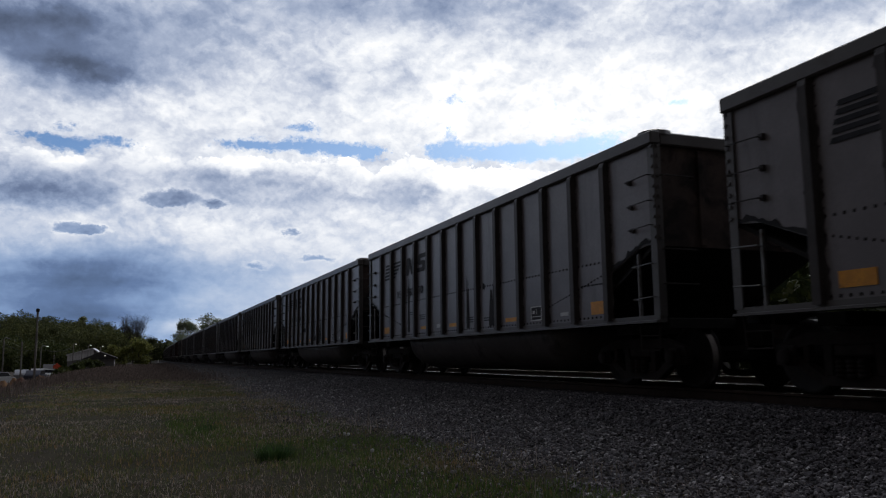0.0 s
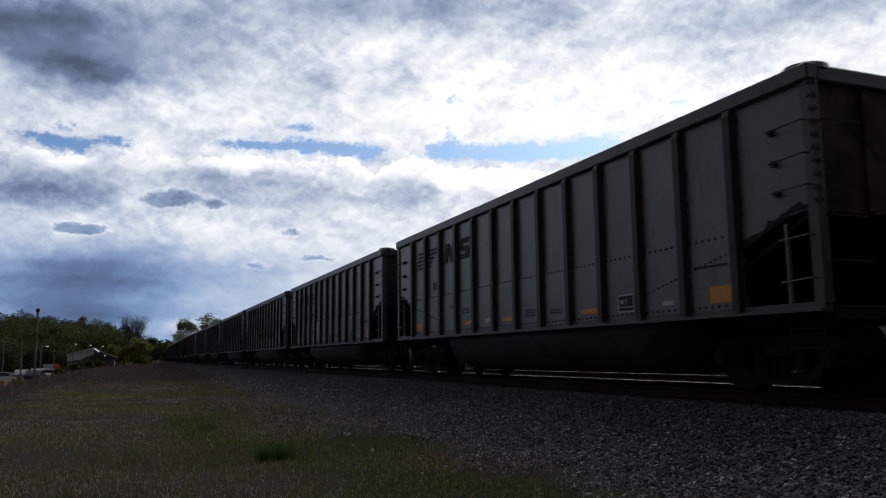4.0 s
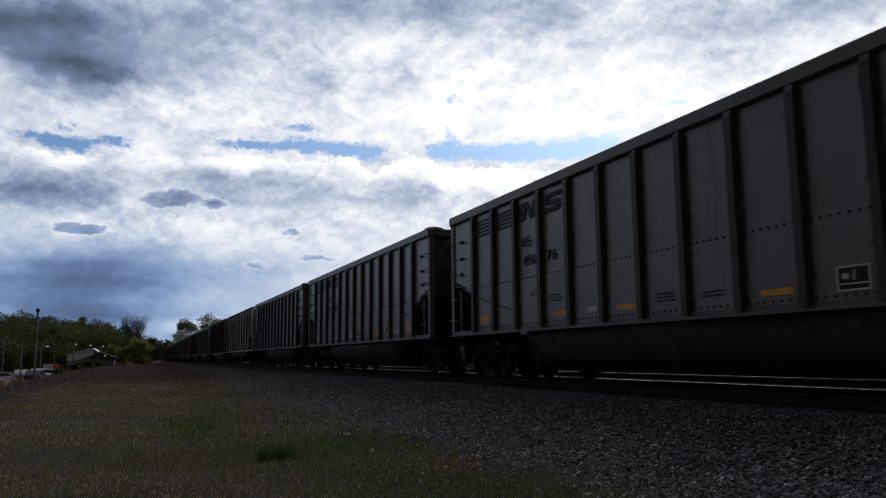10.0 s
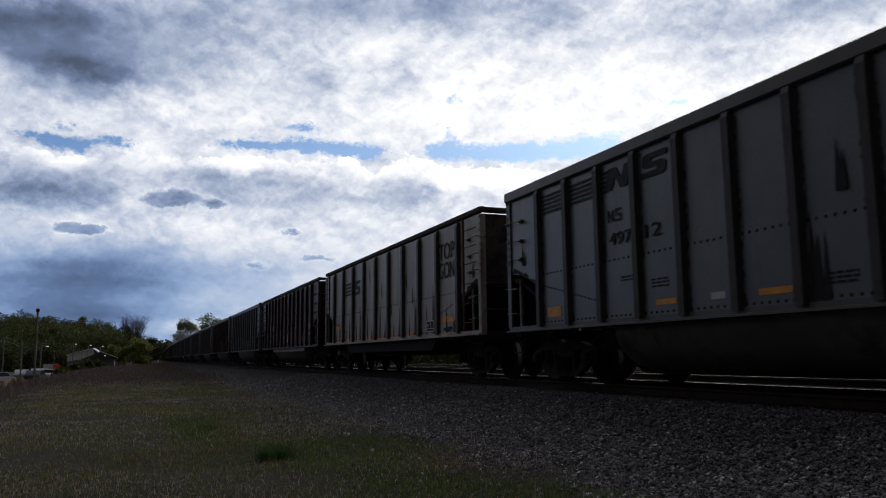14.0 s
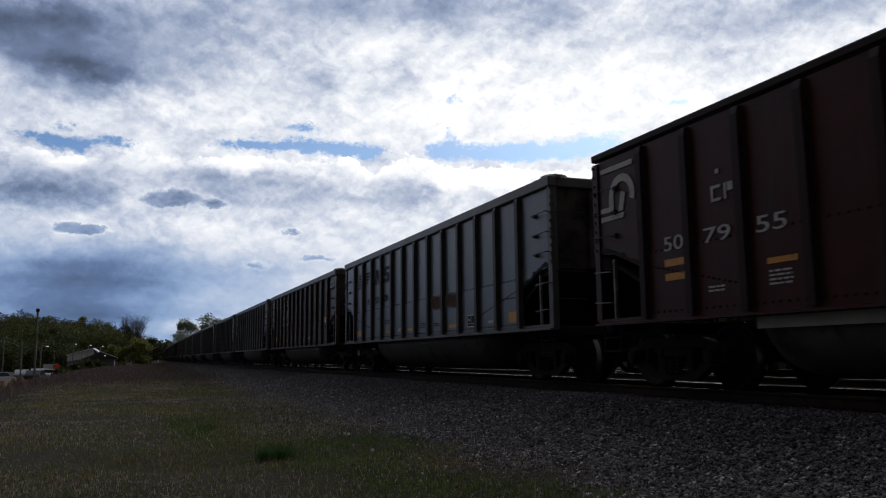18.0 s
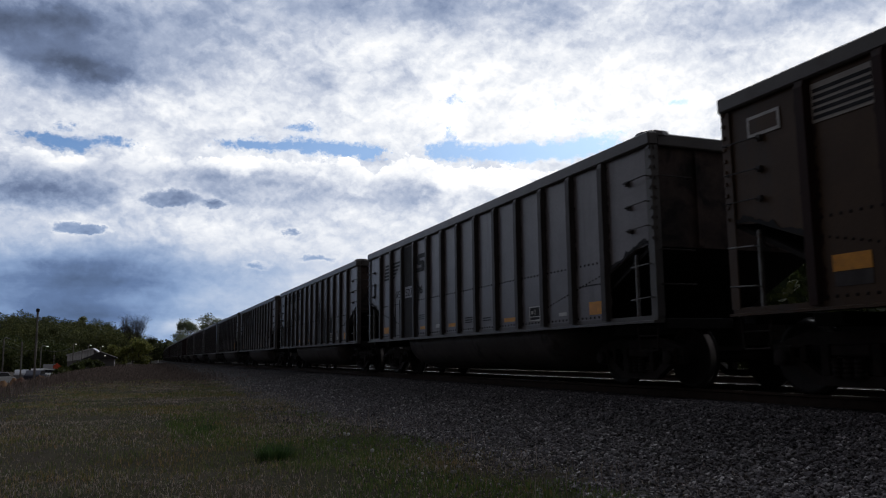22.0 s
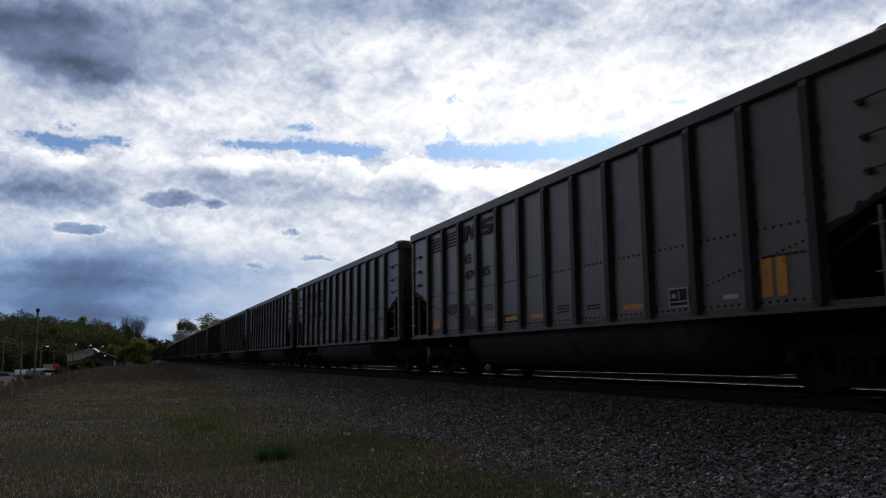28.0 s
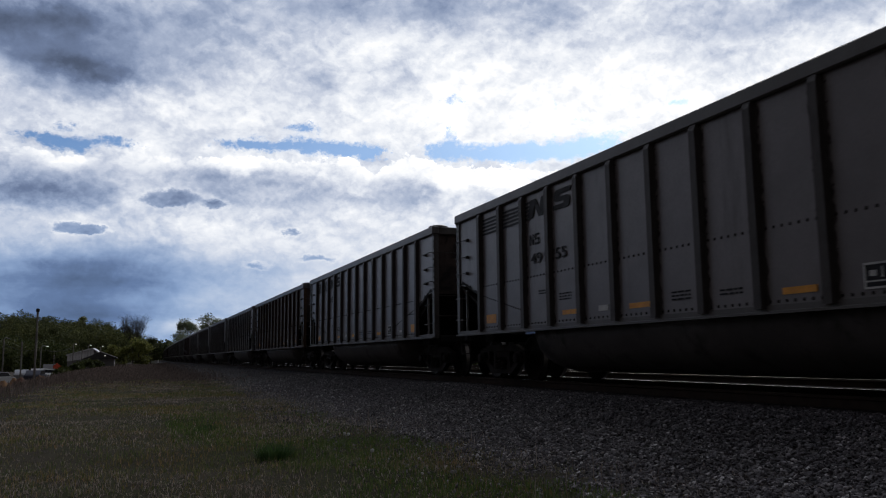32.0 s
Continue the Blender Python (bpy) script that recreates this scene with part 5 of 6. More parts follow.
part("trunk", limbs(bmesh.new(), Vector((0, 0, 0)), 10.4, 3.3, 30, 0.12, random.Random(5), 20), BARK, bt)

# utility poles and wires
POLEWOOD = material("weathered pole timber", (0.24, 0.22, 0.195), (0.17, 0.155, 0.14), 2, 0.9, 0, 0.4, 30)
LAMPHEAD = bpy.data.materials.new("lit street lamp")
LAMPHEAD.use_nodes = True
LAMPHEAD.node_tree.nodes["Principled BSDF"].inputs["Emission Color"].default_value = (1.0, 0.95, 0.85, 1)
LAMPHEAD.node_tree.nodes["Principled BSDF"].inputs["Emission Strength"].default_value = 0.5


def utility_pole(x, y, top, r, label, arm=False, lamp=0, lit=False):
    z = ground_z(x - bend(y), y)
    p = tagged(new("utility_pole"), label, "utility pole", "poles in the yard")
    p.location = (x, y, z)
    h = top - z
    bm = bmesh.new()
    rod(bm, [(0, 0, 0), (0.02, 0, h * 0.5), (0, 0, h)], r, 8)
    part("shaft", bm, POLEWOOD, p)
    if arm:
        bm = bmesh.new()
        lathe(bm, [(r * 1.5, h - 0.25), (r * 1.6, h - 0.05), (r * 1.1, h + 0.05)], "Z", 10)
        part("pole_cap", bm, SOOT, p)
    if lamp:
        bm = bmesh.new()
        rod(bm, [(0, 0, h - 0.1), (lamp * 0.4, 0, h + 0.15), (lamp, 0, h + 0.1)], 0.05, 5)
        part("lamp_arm", bm, GALV, p)
        bm = bmesh.new()
        box(bm, lamp - 0.06, -0.10, h + 0.0, lamp + 0.22, 0.10, h + 0.10, 0.02)
        part("lamp_head", bm, LAMPHEAD if lit else GALV, p)
    return p


utility_pole(-7.97, 79.6, 5.75, 0.10, "thick bare timber pole with a dark cap", True)
utility_pole(-11.9, 104.3, 3.35, 0.10, "shorter grey timber pole in the yard")
utility_pole(-13.1, 99.1, 3.55, 0.085, "timber pole carrying slack wires", False, 0.35)
utility_pole(-10.35, 109.5, 2.8, 0.07, "lamp pole with a lit head", False, 0.6, True)
utility_pole(-8.6, 139.7, 3.6, 0.075, "thin pole with a lit lamp by the shed", False, 0.3, True)
utility_pole(-7.3, 139.8, 2.9, 0.08, "thin pole by the shed")
utility_pole(-6.9, 150.0, 3.6, 0.08, "thin lamp pole by the shed", False, 0.3, True)
utility_pole(-5.2, 158.0, 3.5, 0.08, "thin lamp pole behind the shed", False, 0.3, True)
utility_pole(-10.2, 126.0, 1.9, 0.07, "short thin pole in the yard")


def wire(a, b, sag, label):
    bm = bmesh.new()
    a, b = Vector(a), Vector(b)
    pts = [a.lerp(b, i / 12) + Vector((0, 0, -sag * 4 * (i / 12) * (1 - i / 12))) for i in range(13)]
    rod(bm, pts, 0.02, 4)
    return tagged(new("overhead_wire", finish(bm, "overhead_wire", SOOT)), label, "overhead wire", "wires in the yard")


wire((-13.1, 99.1, 3.0), (-10.35, 109.5, 2.6), 0.5, "slack dark wire between two poles")
wire((-13.1, 99.1, 2.6), (-20, 90, 2.9), 0.6, "slack dark wire to a pole in the yard")
wire((-10.35, 109.5, 2.5), (-8.6, 139.7, 3.3), 0.5, "slack dark wire towards the shed")

# the white-roofed shed
SHEETING = material("white corrugated sheeting", (0.8, 0.8, 0.8), (0.7, 0.7, 0.7), 0.6, 0.5, 0, 0.1, 20, (0.3, 0.29, 0.27), 0.68)
SHEDDARK = material("dark shed cladding", (0.07, 0.068, 0.066), (0.05, 0.048, 0.047), 0.8, 0.8, 0, 0.1, 20)
CONCRETE = material("grey block wall", (0.22, 0.215, 0.21), (0.17, 0.165, 0.16), 1.2, 0.9, 0, 0.2, 30)


def shed():
    s = tagged(new("shed"), "long low shed with a white sheet roof", "shed")
    s.matrix_basis = pose(-7.8, 150, -2.5, 0, 0, 0)
    bm = bmesh.new()
    slab(bm, [(-2.3, 0.0), (2.35, 0.0), (2.35, 4.9), (1.6, 5.5), (-2.3, 4.45)], 16.0, lambda a, b, d: (a, d, b))
    part("wall", bm, CONCRETE, s)
    bm = bmesh.new()
    slab(bm, [(-2.5, 4.42), (-2.5, 4.55), (1.68, 5.72), (2.55, 5.02), (2.47, 4.92), (1.66, 5.56)], 16.6, lambda a, b, d: (a, -0.3 + d, b))
    part("roof", bm, SHEETING, s, "white corrugated roof")
    for i in range(9):
        x = -2.3 + 0.46 * i
        top = 4.44 + 0.283 * (x + 2.3)
        bm = bmesh.new()
        slab(bm, [(x, 3.45 + 0.06 * i), (x + 0.43, 3.47 + 0.06 * i), (x + 0.43, top + 0.12), (x, top)], 0.04, lambda a, b, d: (a, -0.06 + d, b))
        part("wall_sheet", bm, SHEETING, s, "white corrugated wall sheet")
    return s


shed()


def gable_house():
    s = tagged(new("low_building"), "low building with a dark gable roof", "building")
    s.matrix_basis = pose(-4.6, 136, -2.5, 0, 0, 0)
    bm = bmesh.new()
    box(bm, -2.5, 0, 0, 2.2, 9.0, 3.8)
    part("wall", bm, CONCRETE, s)
    bm = bmesh.new()
    slab(bm, [(-2.7, 3.7), (0.16, 4.88), (2.6, 3.9), (2.6, 3.75)], 9.4, lambda a, b, d: (a, -0.3 + d, b))
    part("roof", bm, SHEDDARK, s, "dark gable roof")
    bm = bmesh.new()
    slab(bm, [(0.16, 4.89), (0.16, 4.98), (2.7, 3.98), (2.7, 3.88)], 0.16, lambda a, b, d: (a, -0.42 + d, b))
    part("barge_board", bm, SHEETING, s)
    bm = bmesh.new()
    box(bm, 0.75, -0.40, 4.18, 0.98, -0.34, 4.30)
    part("flood_light", bm, LAMPHEAD, s, "lit floodlight")
    bm = bmesh.new()
    box(bm, -1.5, -0.05, 0.0, 0.8, -0.01, 2.7)
    part("roller_door", bm, GALV, s)
    return s


gable_house()

# parked vehicles and yard clutter
GLASS = bpy.data.materials.new("dark car glass")
GLASS.use_nodes = True
GLASS.node_tree.nodes["Principled BSDF"].inputs["Base Color"].default_value = (0.02, 0.022, 0.025, 1)
GLASS.node_tree.nodes["Principled BSDF"].inputs["Roughness"].default_value = 0.08
RUBBER = material("tyre rubber", (0.02, 0.02, 0.02), None, 10, 0.9, 0, 0.1, 50)
CARWHITE = material("white car paint", (0.72, 0.72, 0.72), (0.66, 0.66, 0.66), 1, 0.25, 0, 0.0, 20)
CARSILVER = material("silver car paint", (0.36, 0.37, 0.38), (0.32, 0.33, 0.34), 1, 0.3, 0.4, 0.0, 20)
CARRED = material("red car paint", (0.42, 0.03, 0.025), (0.36, 0.025, 0.02), 1, 0.3, 0, 0.0, 20)
CARDARK = material("dark blue car paint", (0.03, 0.035, 0.06), None, 1, 0.3, 0, 0.0, 20)
ORANGE = material("orange plant paint", (0.62, 0.07, 0.02), (0.5, 0.06, 0.02), 3, 0.6, 0, 0.05, 30)
CLAY = material("tan clay spoil", (0.21, 0.105, 0.042), (0.12, 0.062, 0.03), 2.5, 0.95, 0, 0.6, 18)
MULCH = material("brown mulch", (0.12, 0.055, 0.035), (0.08, 0.04, 0.028), 2.5, 0.95, 0, 0.8, 25)


def vehicle(x, y, turn, paint, label, van=False):
    z = ground_z(x - bend(y), y)
    v = tagged(new("parked_car"), label, "car", "vehicles in the yard")
    v.matrix_basis = pose(x, y, z, 0, 0, turn)
    h = 0.55 if van else 0.0
    bm = bmesh.new()
    slab(bm, [(-2.2, 0.35), (2.2, 0.35), (2.25, 0.75), (1.9, 0.88), (1.05, 0.95), (-2.1, 1.0), (-2.25, 0.8)], 1.7, lambda a, b, d: (a, -0.85 + d, b))
    part("body", bm, paint, v)
    bm = bmesh.new()
    slab(bm, [(1.1, 0.94), (0.4, 1.42 + h), (-1.5, 1.45 + h), (-2.05, 0.98)], 1.5, lambda a, b, d: (a, -0.75 + d, b))
    part("cabin", bm, paint, v)
    for s in (-1, 1):
        bm = bmesh.new()
        slab(bm, [(0.92, 1.0), (0.36, 1.36 + h), (-1.42, 1.38 + h), (-1.85, 1.02)], 0.012, lambda a, b, d: (a, s * (0.752 + d), b))
        part("side_window", bm, GLASS, v)
    bm = bmesh.new()
    slab(bm, [(-0.66, 0.0), (0.66, 0.0), (0.6, 0.5 + h), (-0.6, 0.5 + h)], 0.012, lambda a, b, d: (1.10 - b * 0.7 / (0.5 + h) * 0.95 + d, a, 0.96 + b * 0.85))
    part("windscreen", bm, GLASS, v)
    for s in (-0.55, 0.55):
        bm = bmesh.new()
        box(bm, 2.2, s - 0.14, 0.62, 2.27, s + 0.14, 0.76, 0.01)
        part("headlight", bm, CARWHITE, v)
    for wx in (-1.35, 1.4):
        for s in (-1, 1):
            bm = bmesh.new()
            lathe(bm, [(0.20, s * 0.70), (0.32, s * 0.72), (0.33, s * 0.84), (0.20, s * 0.87)], "Y", 16, (wx, 0, 0.33))
            wo = part("wheel", bm, RUBBER, v)
            bm = bmesh.new()
            lathe(bm, [(0.19, s * 0.865), (0.17, s * 0.88), (0.04, s * 0.875)], "Y", 12, (wx, 0, 0.33))
            part("rim", bm, CARSILVER, wo)
    return v


vehicle(-11.2, 119.5, 80, CARWHITE, "white car parked in the yard")
vehicle(-9.6, 108.0, 60, CARWHITE, "white car parked near the bank")
vehicle(-12.6, 112.0, 95, CARSILVER, "silver car parked in the yard")
vehicle(-13.6, 96.0, 70, CARDARK, "dark car parked beside a pole")
vehicle(-12.2, 90.0, 75, CARSILVER, "silver car parked by the mulch heaps")
vehicle(-14.6, 92.5, 110, CARDARK, "dark van parked in the yard", True)
vehicle(-9.9, 101.0, 85, CARDARK, "dark car parked by the mulch heaps")
vehicle(-10.8, 128.0, 90, CARSILVER, "silver van parked before the shed", True)


def heap(x, y, r, h, mat, label, seed):
    bm = bmesh.new()
    rings = []
    for i in range(15):
        q = i / 14
        ring = []
        for j in range(32):
            a = 2 * math.pi * j / 32
            c, d = math.cos(a), math.sin(a)
            lump = 1 + 0.35 * noise.noise((c * 2.5 * q, d * 2.5 * q, seed + 4)) + 0.22 * noise.noise((c * 8 * q, d * 8 * q, seed + 9))
            wide = r * q * (1 + 0.22 * noise.noise((c * 2, d * 2, seed)))
            ring.append(bm.verts.new((x + wide * c, y + wide * d, -1.45 + h * (1 - q * q) ** 1.3 * lump)))
        rings.append(ring)
    for a, b in zip(rings, rings[1:]):
        for j in range(32):
            bm.faces.new((a[j], a[(j + 1) % 32], b[(j + 1) % 32], b[j]))
    bmesh.ops.remove_doubles(bm, verts=bm.verts, dist=0.001)
    return tagged(new("spoil_heap", finish(bm, "spoil_heap", mat, True)), label, "soil heap", "heaps in the yard")


heap(-8.3, 62, 1.5, 1.15, CLAY, "tan heap of clay spoil below the bank", 1)
heap(-10.4, 70, 2.0, 1.2, MULCH, "dark brown mulch heap", 2)
heap(-8.35, 75, 1.2, 1.1, MULCH, "reddish brown mulch heap", 3)
heap(-7.85, 85, 1.3, 1.05, CLAY, "tan heap of clay beside the pole", 4)
heap(-9.3, 79, 1.2, 0.95, CLAY, "low tan heap of clay among the mulch", 5)

yard_sign = tagged(new("yard_sign"), "orange warning sign on a post in the yard", "sign")
yard_sign.location = (-8.5, 109.7, ground_z(-8.5 - bend(109.7), 109.7))
bm = bmesh.new()
slab(bm, [(-0.5, 0), (0, -0.5), (0.5, 0), (0, 0.5)], 0.03, lambda a, b, d: (a, d, 1.72 + b))
part("board", bm, ORANGE, yard_sign, "orange diamond board")
bm = bmesh.new()
rod(bm, [(0, 0.05, 0), (0, 0.05, 1.7)], 0.04, 6)
part("post", bm, GALV, yard_sign)

# small white line-side posts
for x, y, h in ((3.5, 180.0, 0.95), (7.0 + bend(215.0) - 2.6, 215.0, 1.0)):
    bm = bmesh.new()
    box(bm, -0.09, -0.05, 0, 0.09, 0.05, h, 0.015)
    m = tagged(new("marker_post", finish(bm, "marker_post", SHEETING)), "small white marker post beside the track", "marker post", "marker posts of the line")
    m.location = (x, y, ground_z(x - bend(y), y))

# box trailer seen beneath the cars
TRAILERBLUE = material("blue trailer paint", (0.06, 0.14, 0.36), None, 1, 0.4, 0, 0.0, 20)
tr = tagged(new("box_trailer"), "white and blue box trailer beyond the tracks", "trailer")
tr.matrix_basis = pose(24.8, 46.3, -0.1, 0, 0, 78)
bm = bmesh.new()
box(bm, -5.5, -1.25, 0.95, 5.5, 1.25, 3.3, 0.03)
part("box", bm, CARWHITE, tr)
bm = bmesh.new()
box(bm, -5.4, 1.254, 1.0, 0.05, 1.266, 3.25)
part("blue_panel", bm, TRAILERBLUE, tr)
bm = bmesh.new()
box(bm, -5.3, -0.5, 0.75, 5.3, 0.5, 0.95)
part("chassis", bm, SOOT, tr)
for wx in (-4.2, -3.0):
    for s in (-1, 1):
        bm = bmesh.new()
        lathe(bm, [(0.25, s * 0.9), (0.48, s * 0.92), (0.49, s * 1.18), (0.25, s * 1.2)], "Y", 18, (wx, 0, 0.49))
        part("wheel", bm, RUBBER, tr)
for s in (-0.7, 0.7):
    bm = bmesh.new()
    box(bm, 3.6, s - 0.05, 0.0, 3.75, s + 0.05, 0.8)
    part("landing_leg", bm, GALV, tr)

# ---------------------------------------------------------------- the train
LOOKS = {
    -1: ("grey", "grey coal car with slanted stripes and yellow strips"),
    0: ("grey", "grey coal car with dark paint drips on its side"),
    1: ("grey", "grey coal car with black drips and scrawls"),
    2: ("grey", "dirty grey ribbed coal car with slanted stripes"),
    3: ("grey", "grey coal car with a pale repainted patch"),
    4: ("grey", "grey coal car with brown rust blooms"),
    5: ("grey", "clean grey ribbed coal car with straight stripes"),
    6: ("grey", "grey ribbed coal car with straight stripes"),
    7: ("cool", "bluish grey coal car with tall black streaks"),
    8: ("pale", "chalky light grey coal car without a tub"),
    9: ("brown", "oxide brown coal car with white markings"),
    10: ("cool", "bluish grey coal car with two rust blooms"),
    11: ("umber", "faded umber coal car with pale marking patches"),
    12: ("grey", "grey coal car with a large black stain"),
    13: ("grey", "grimy grey coal car with dark vertical streaks"),
    14: ("grey", "grey ribbed coal car with straight stripes"),
    15: ("grey", "grey coal car with a doubled yellow strip"),
    16: ("grey", "dusty grey coal car with slanted stripes"),
    17: ("grey", "grey coal car with straight stripes"),
    18: ("grey", "grey ribbed coal car loaded with coal"),
    19: ("umber", "faded umber coal car loaded with coal"),
    20: ("grey", "grey ribbed coal car loaded with coal"),
}
for k, (style, label) in LOOKS.items():
    coal_car(k, style, label, 0.34 if style in ("pale", "brown") else 0.12, style != "pale")
for k in range(21, 46):
    far_car(k, "umber" if k % 7 == 3 else "grey", "umber coal car far down the line" if k % 7 == 3 else "grey coal car far down the line")

SLANTED = {-1: "", 0: "583 70", 1: "506 41", 2: "", 3: "521 91", 10: "520 89", 12: "527 96", 16: "607 00"}
STRAIGHT = {4: "473 99", 5: "490 76", 6: "478 27", 7: "497 12", 13: "83 59", 14: "", 15: "474 65", 17: "491 55", 18: "", 20: ""}
for k, number in SLANTED.items():
    usual_marks(k, True, number)
for k, number in STRAIGHT.items():
    usual_marks(k, False, number, front=(12.64, 1.70, 13.20, 1.90) if k == 4 else (12.62, 1.16, 12.80, 1.62) if k == 15 else (12.95, 1.15, 13.42, 1.36))

c = CARS[0]
blot(c, "paint_drip", TAR, 3.72, 1.15, 3.86, 3.3, 1, drip=True)
blot(c, "paint_drip", TAR, 7.78, 1.10, 7.92, 2.45, 2, drip=True)
blot(c, "paint_drip", TAR, 8.98, 1.10, 9.30, 2.45, 3, "spilled black stain", drip=True)
blot(c, "paint_drip", TAR, 8.66, 1.9, 8.78, 2.15, 4, drip=True)
c = CARS[1]
blot(c, "paint_drip", TAR, 7.50, 1.16, 7.80, 2.75, 5, "spilled black stain", drip=True)
blot(c, "paint_drip", TAR, 7.46, 2.5, 7.56, 3.3, 6, drip=True)
blot(c, "paint_drip", TAR, 8.55, 1.10, 8.95, 2.1, 7, drip=True)
blot(c, "overpainted_patch", TAR, 5.50, 1.60, 6.20, 1.77, 8, rough=0.05)
blot(c, "scrawl", TAR, 7.85, 1.12, 8.20, 1.44, 9, rough=0.7)
c = CARS[3]
mark(c, "pale_patch", PALE, rect(5.52, 1.18, 6.10, 1.92))
c = CARS[4]
blot(c, "rust_bloom", RUST, 6.0, 1.50, 7.95, 1.97, 11, "brown rust bloom")
blot(c, "rust_bloom", RUST, 9.55, 1.52, 11.2, 1.96, 12, "brown rust bloom")
blot(c, "rust_bloom", RUST, 12.1, 1.66, 12.38, 1.92, 13)
blot(c, "pale_patch", PALE, 12.58, 1.30, 13.36, 2.0, 14, lift=0.0, rough=0.1)
blot(c, "rust_bloom", RUST, 13.15, 1.56, 13.36, 1.8, 15)
c = CARS[7]
blot(c, "black_streak", TAR, 7.52, 1.0, 7.80, 2.3, 16, "tall black streak", drip=True)
blot(c, "black_streak", TAR, 8.35, 1.0, 9.35, 1.75, 17, drip=True, rough=0.45)
blot(c, "black_streak", TAR, 7.95, 2.2, 8.1, 3.0, 18, drip=True)
blot(c, "black_streak", TAR, 0.62, 2.2, 0.74, 2.75, 19, drip=True)
c = CARS[10]
blot(c, "rust_bloom", RUST, 8.62, 1.66, 9.32, 1.98, 20, "round brown rust bloom")
blot(c, "rust_bloom", RUST, 9.54, 1.64, 10.34, 1.98, 21, "round brown rust bloom")
c = CARS[12]
mark(c, "black_stain", TAR, [(3.06, 1.02), (3.24, 1.02), (3.24, 3.46), (3.12, 3.5), (3.16, 2.6), (3.02, 2.1)], [(3.44, 1.02), (4.24, 1.02), (4.24, 3.5), (3.44, 3.5)], label="large black stain", lift=0.006)
mark(c, "black_stain", TAR, [(4.44, 1.02), (4.62, 1.02), (4.58, 1.7), (4.66, 2.3), (4.5, 2.6), (4.44, 2.6)], lift=0.006)
for x0, z0, x1, z1 in ((2.74, 2.10, 3.22, 2.40), (3.56, 2.10, 4.20, 2.40)):
    mark(c, "pale_patch", GREY, rect(x0, z0, x1, z1), lift=0.011)
initials(c, 2.80, 2.14, BLACK, lift=0.016)
letters(c, "527", 3.62, 4.20, 2.14, 2.34, BLACK, "car_number").location.y -= 0.014
blot(c, "black_stain", TAR, 2.36, 1.0, 2.72, 2.7, 23, drip=True, rough=0.3)
blot(c, "black_streak", TAR, 0.55, 2.3, 0.68, 2.9, 24, drip=True)
c = CARS[13]
for i, (x0, x1, z1) in enumerate(((1.44, 2.24, 2.7), (2.46, 3.26, 2.85), (3.46, 3.75, 2.2), (4.5, 4.7, 1.9), (6.52, 6.84, 3.1), (6.98, 7.12, 2.0), (8.55, 9.2, 3.25), (9.62, 10.1, 3.05), (10.6, 11.2, 2.5))):
    blot(c, "dark_streak", TAR, x0, 1.02, x1, z1, 30 + i, drip=True, rough=0.5)
c = CARS[15]
blot(c, "grey_overpaint", RIBGREY, 2.50, 1.46, 3.26, 1.72, 40, rough=0.1)
blot(c, "grey_overpaint", RIBGREY, 3.48, 1.10, 3.86, 1.68, 41, rough=0.06)
blot(c, "grey_overpaint", RIBGREY, 3.88, 1.08, 4.16, 1.38, 42, rough=0.06)
mark(c, "reflective_strip", YELLOW, rect(12.86, 1.16, 13.02, 1.62))
mark(c, "strip_backing", BLACK, rect(5.58, 1.15, 6.22, 1.31))
mark(c, "reflective_strip", YELLOW, rect(5.64, 1.19, 6.18, 1.27), lift=0.004)
c = CARS[16]
blot(c, "dark_streak", TAR, 8.5, 1.05, 8.85, 2.0, 43, drip=True, rough=0.5)
mark(c, "pale_patch", PALE, rect(5.7, 1.2, 6.05, 1.5))
mark(c, "repainted_panel", BLUISH, [(13.58, 1.84), (14.63, 2.16), (14.63, 3.52), (13.58, 3.52)], label="bluish repainted panel in the end bay", lift=-0.006)

# the pale car
c = CARS[8]
for b in range(4):
    mark(c, "stripe", BLACK, [(3.05, 2.62 + 0.12 * b), (3.95, 2.62 + 0.12 * b), (4.0, 2.70 + 0.12 * b), (3.1 + 0.06 * b, 2.70 + 0.12 * b)])
mark(c, "emblem_block", BLACK, [(4.32, 2.58), (4.9, 2.58), (4.98, 2.72), (4.96, 2.84), (4.6, 2.86), (4.6, 2.94), (5.0, 2.94), (5.02, 3.05), (4.42, 3.05), (4.36, 2.96), (4.38, 2.78), (4.74, 2.74), (4.74, 2.68), (4.3, 2.68)])
letters(c, "TOP", 12.26, 13.26, 2.82, 3.22, BLACK)
letters(c, "GON", 12.26, 13.24, 2.36, 2.76, BLACK)
info_panel(c, 11.32, 1.12, 0.56, 0.28)
blot(c, "reflective_strip", YELLOW, 12.42, 1.28, 13.28, 1.46, 50, rough=0.3)
blot(c, "black_scrawl", TAR, 12.5, 1.06, 13.1, 1.24, 51, rough=0.7)
for i, x in enumerate((1.7, 3.1, 4.4, 5.7, 7.0, 8.4, 9.8)):
    mark(c, "reflective_strip", YELLOW, rect(x, 1.06, x + 0.5, 1.14))
for i, (x, z) in enumerate(((9.7, 2.4), (8.35, 1.7), (10.2, 1.9), (7.4, 2.3), (6.1, 2.9), (14.3, 2.2))):
    blot(c, "rust_streak", RUST, x, z, x + 0.07, z + 0.5, 60 + i, drip=True)

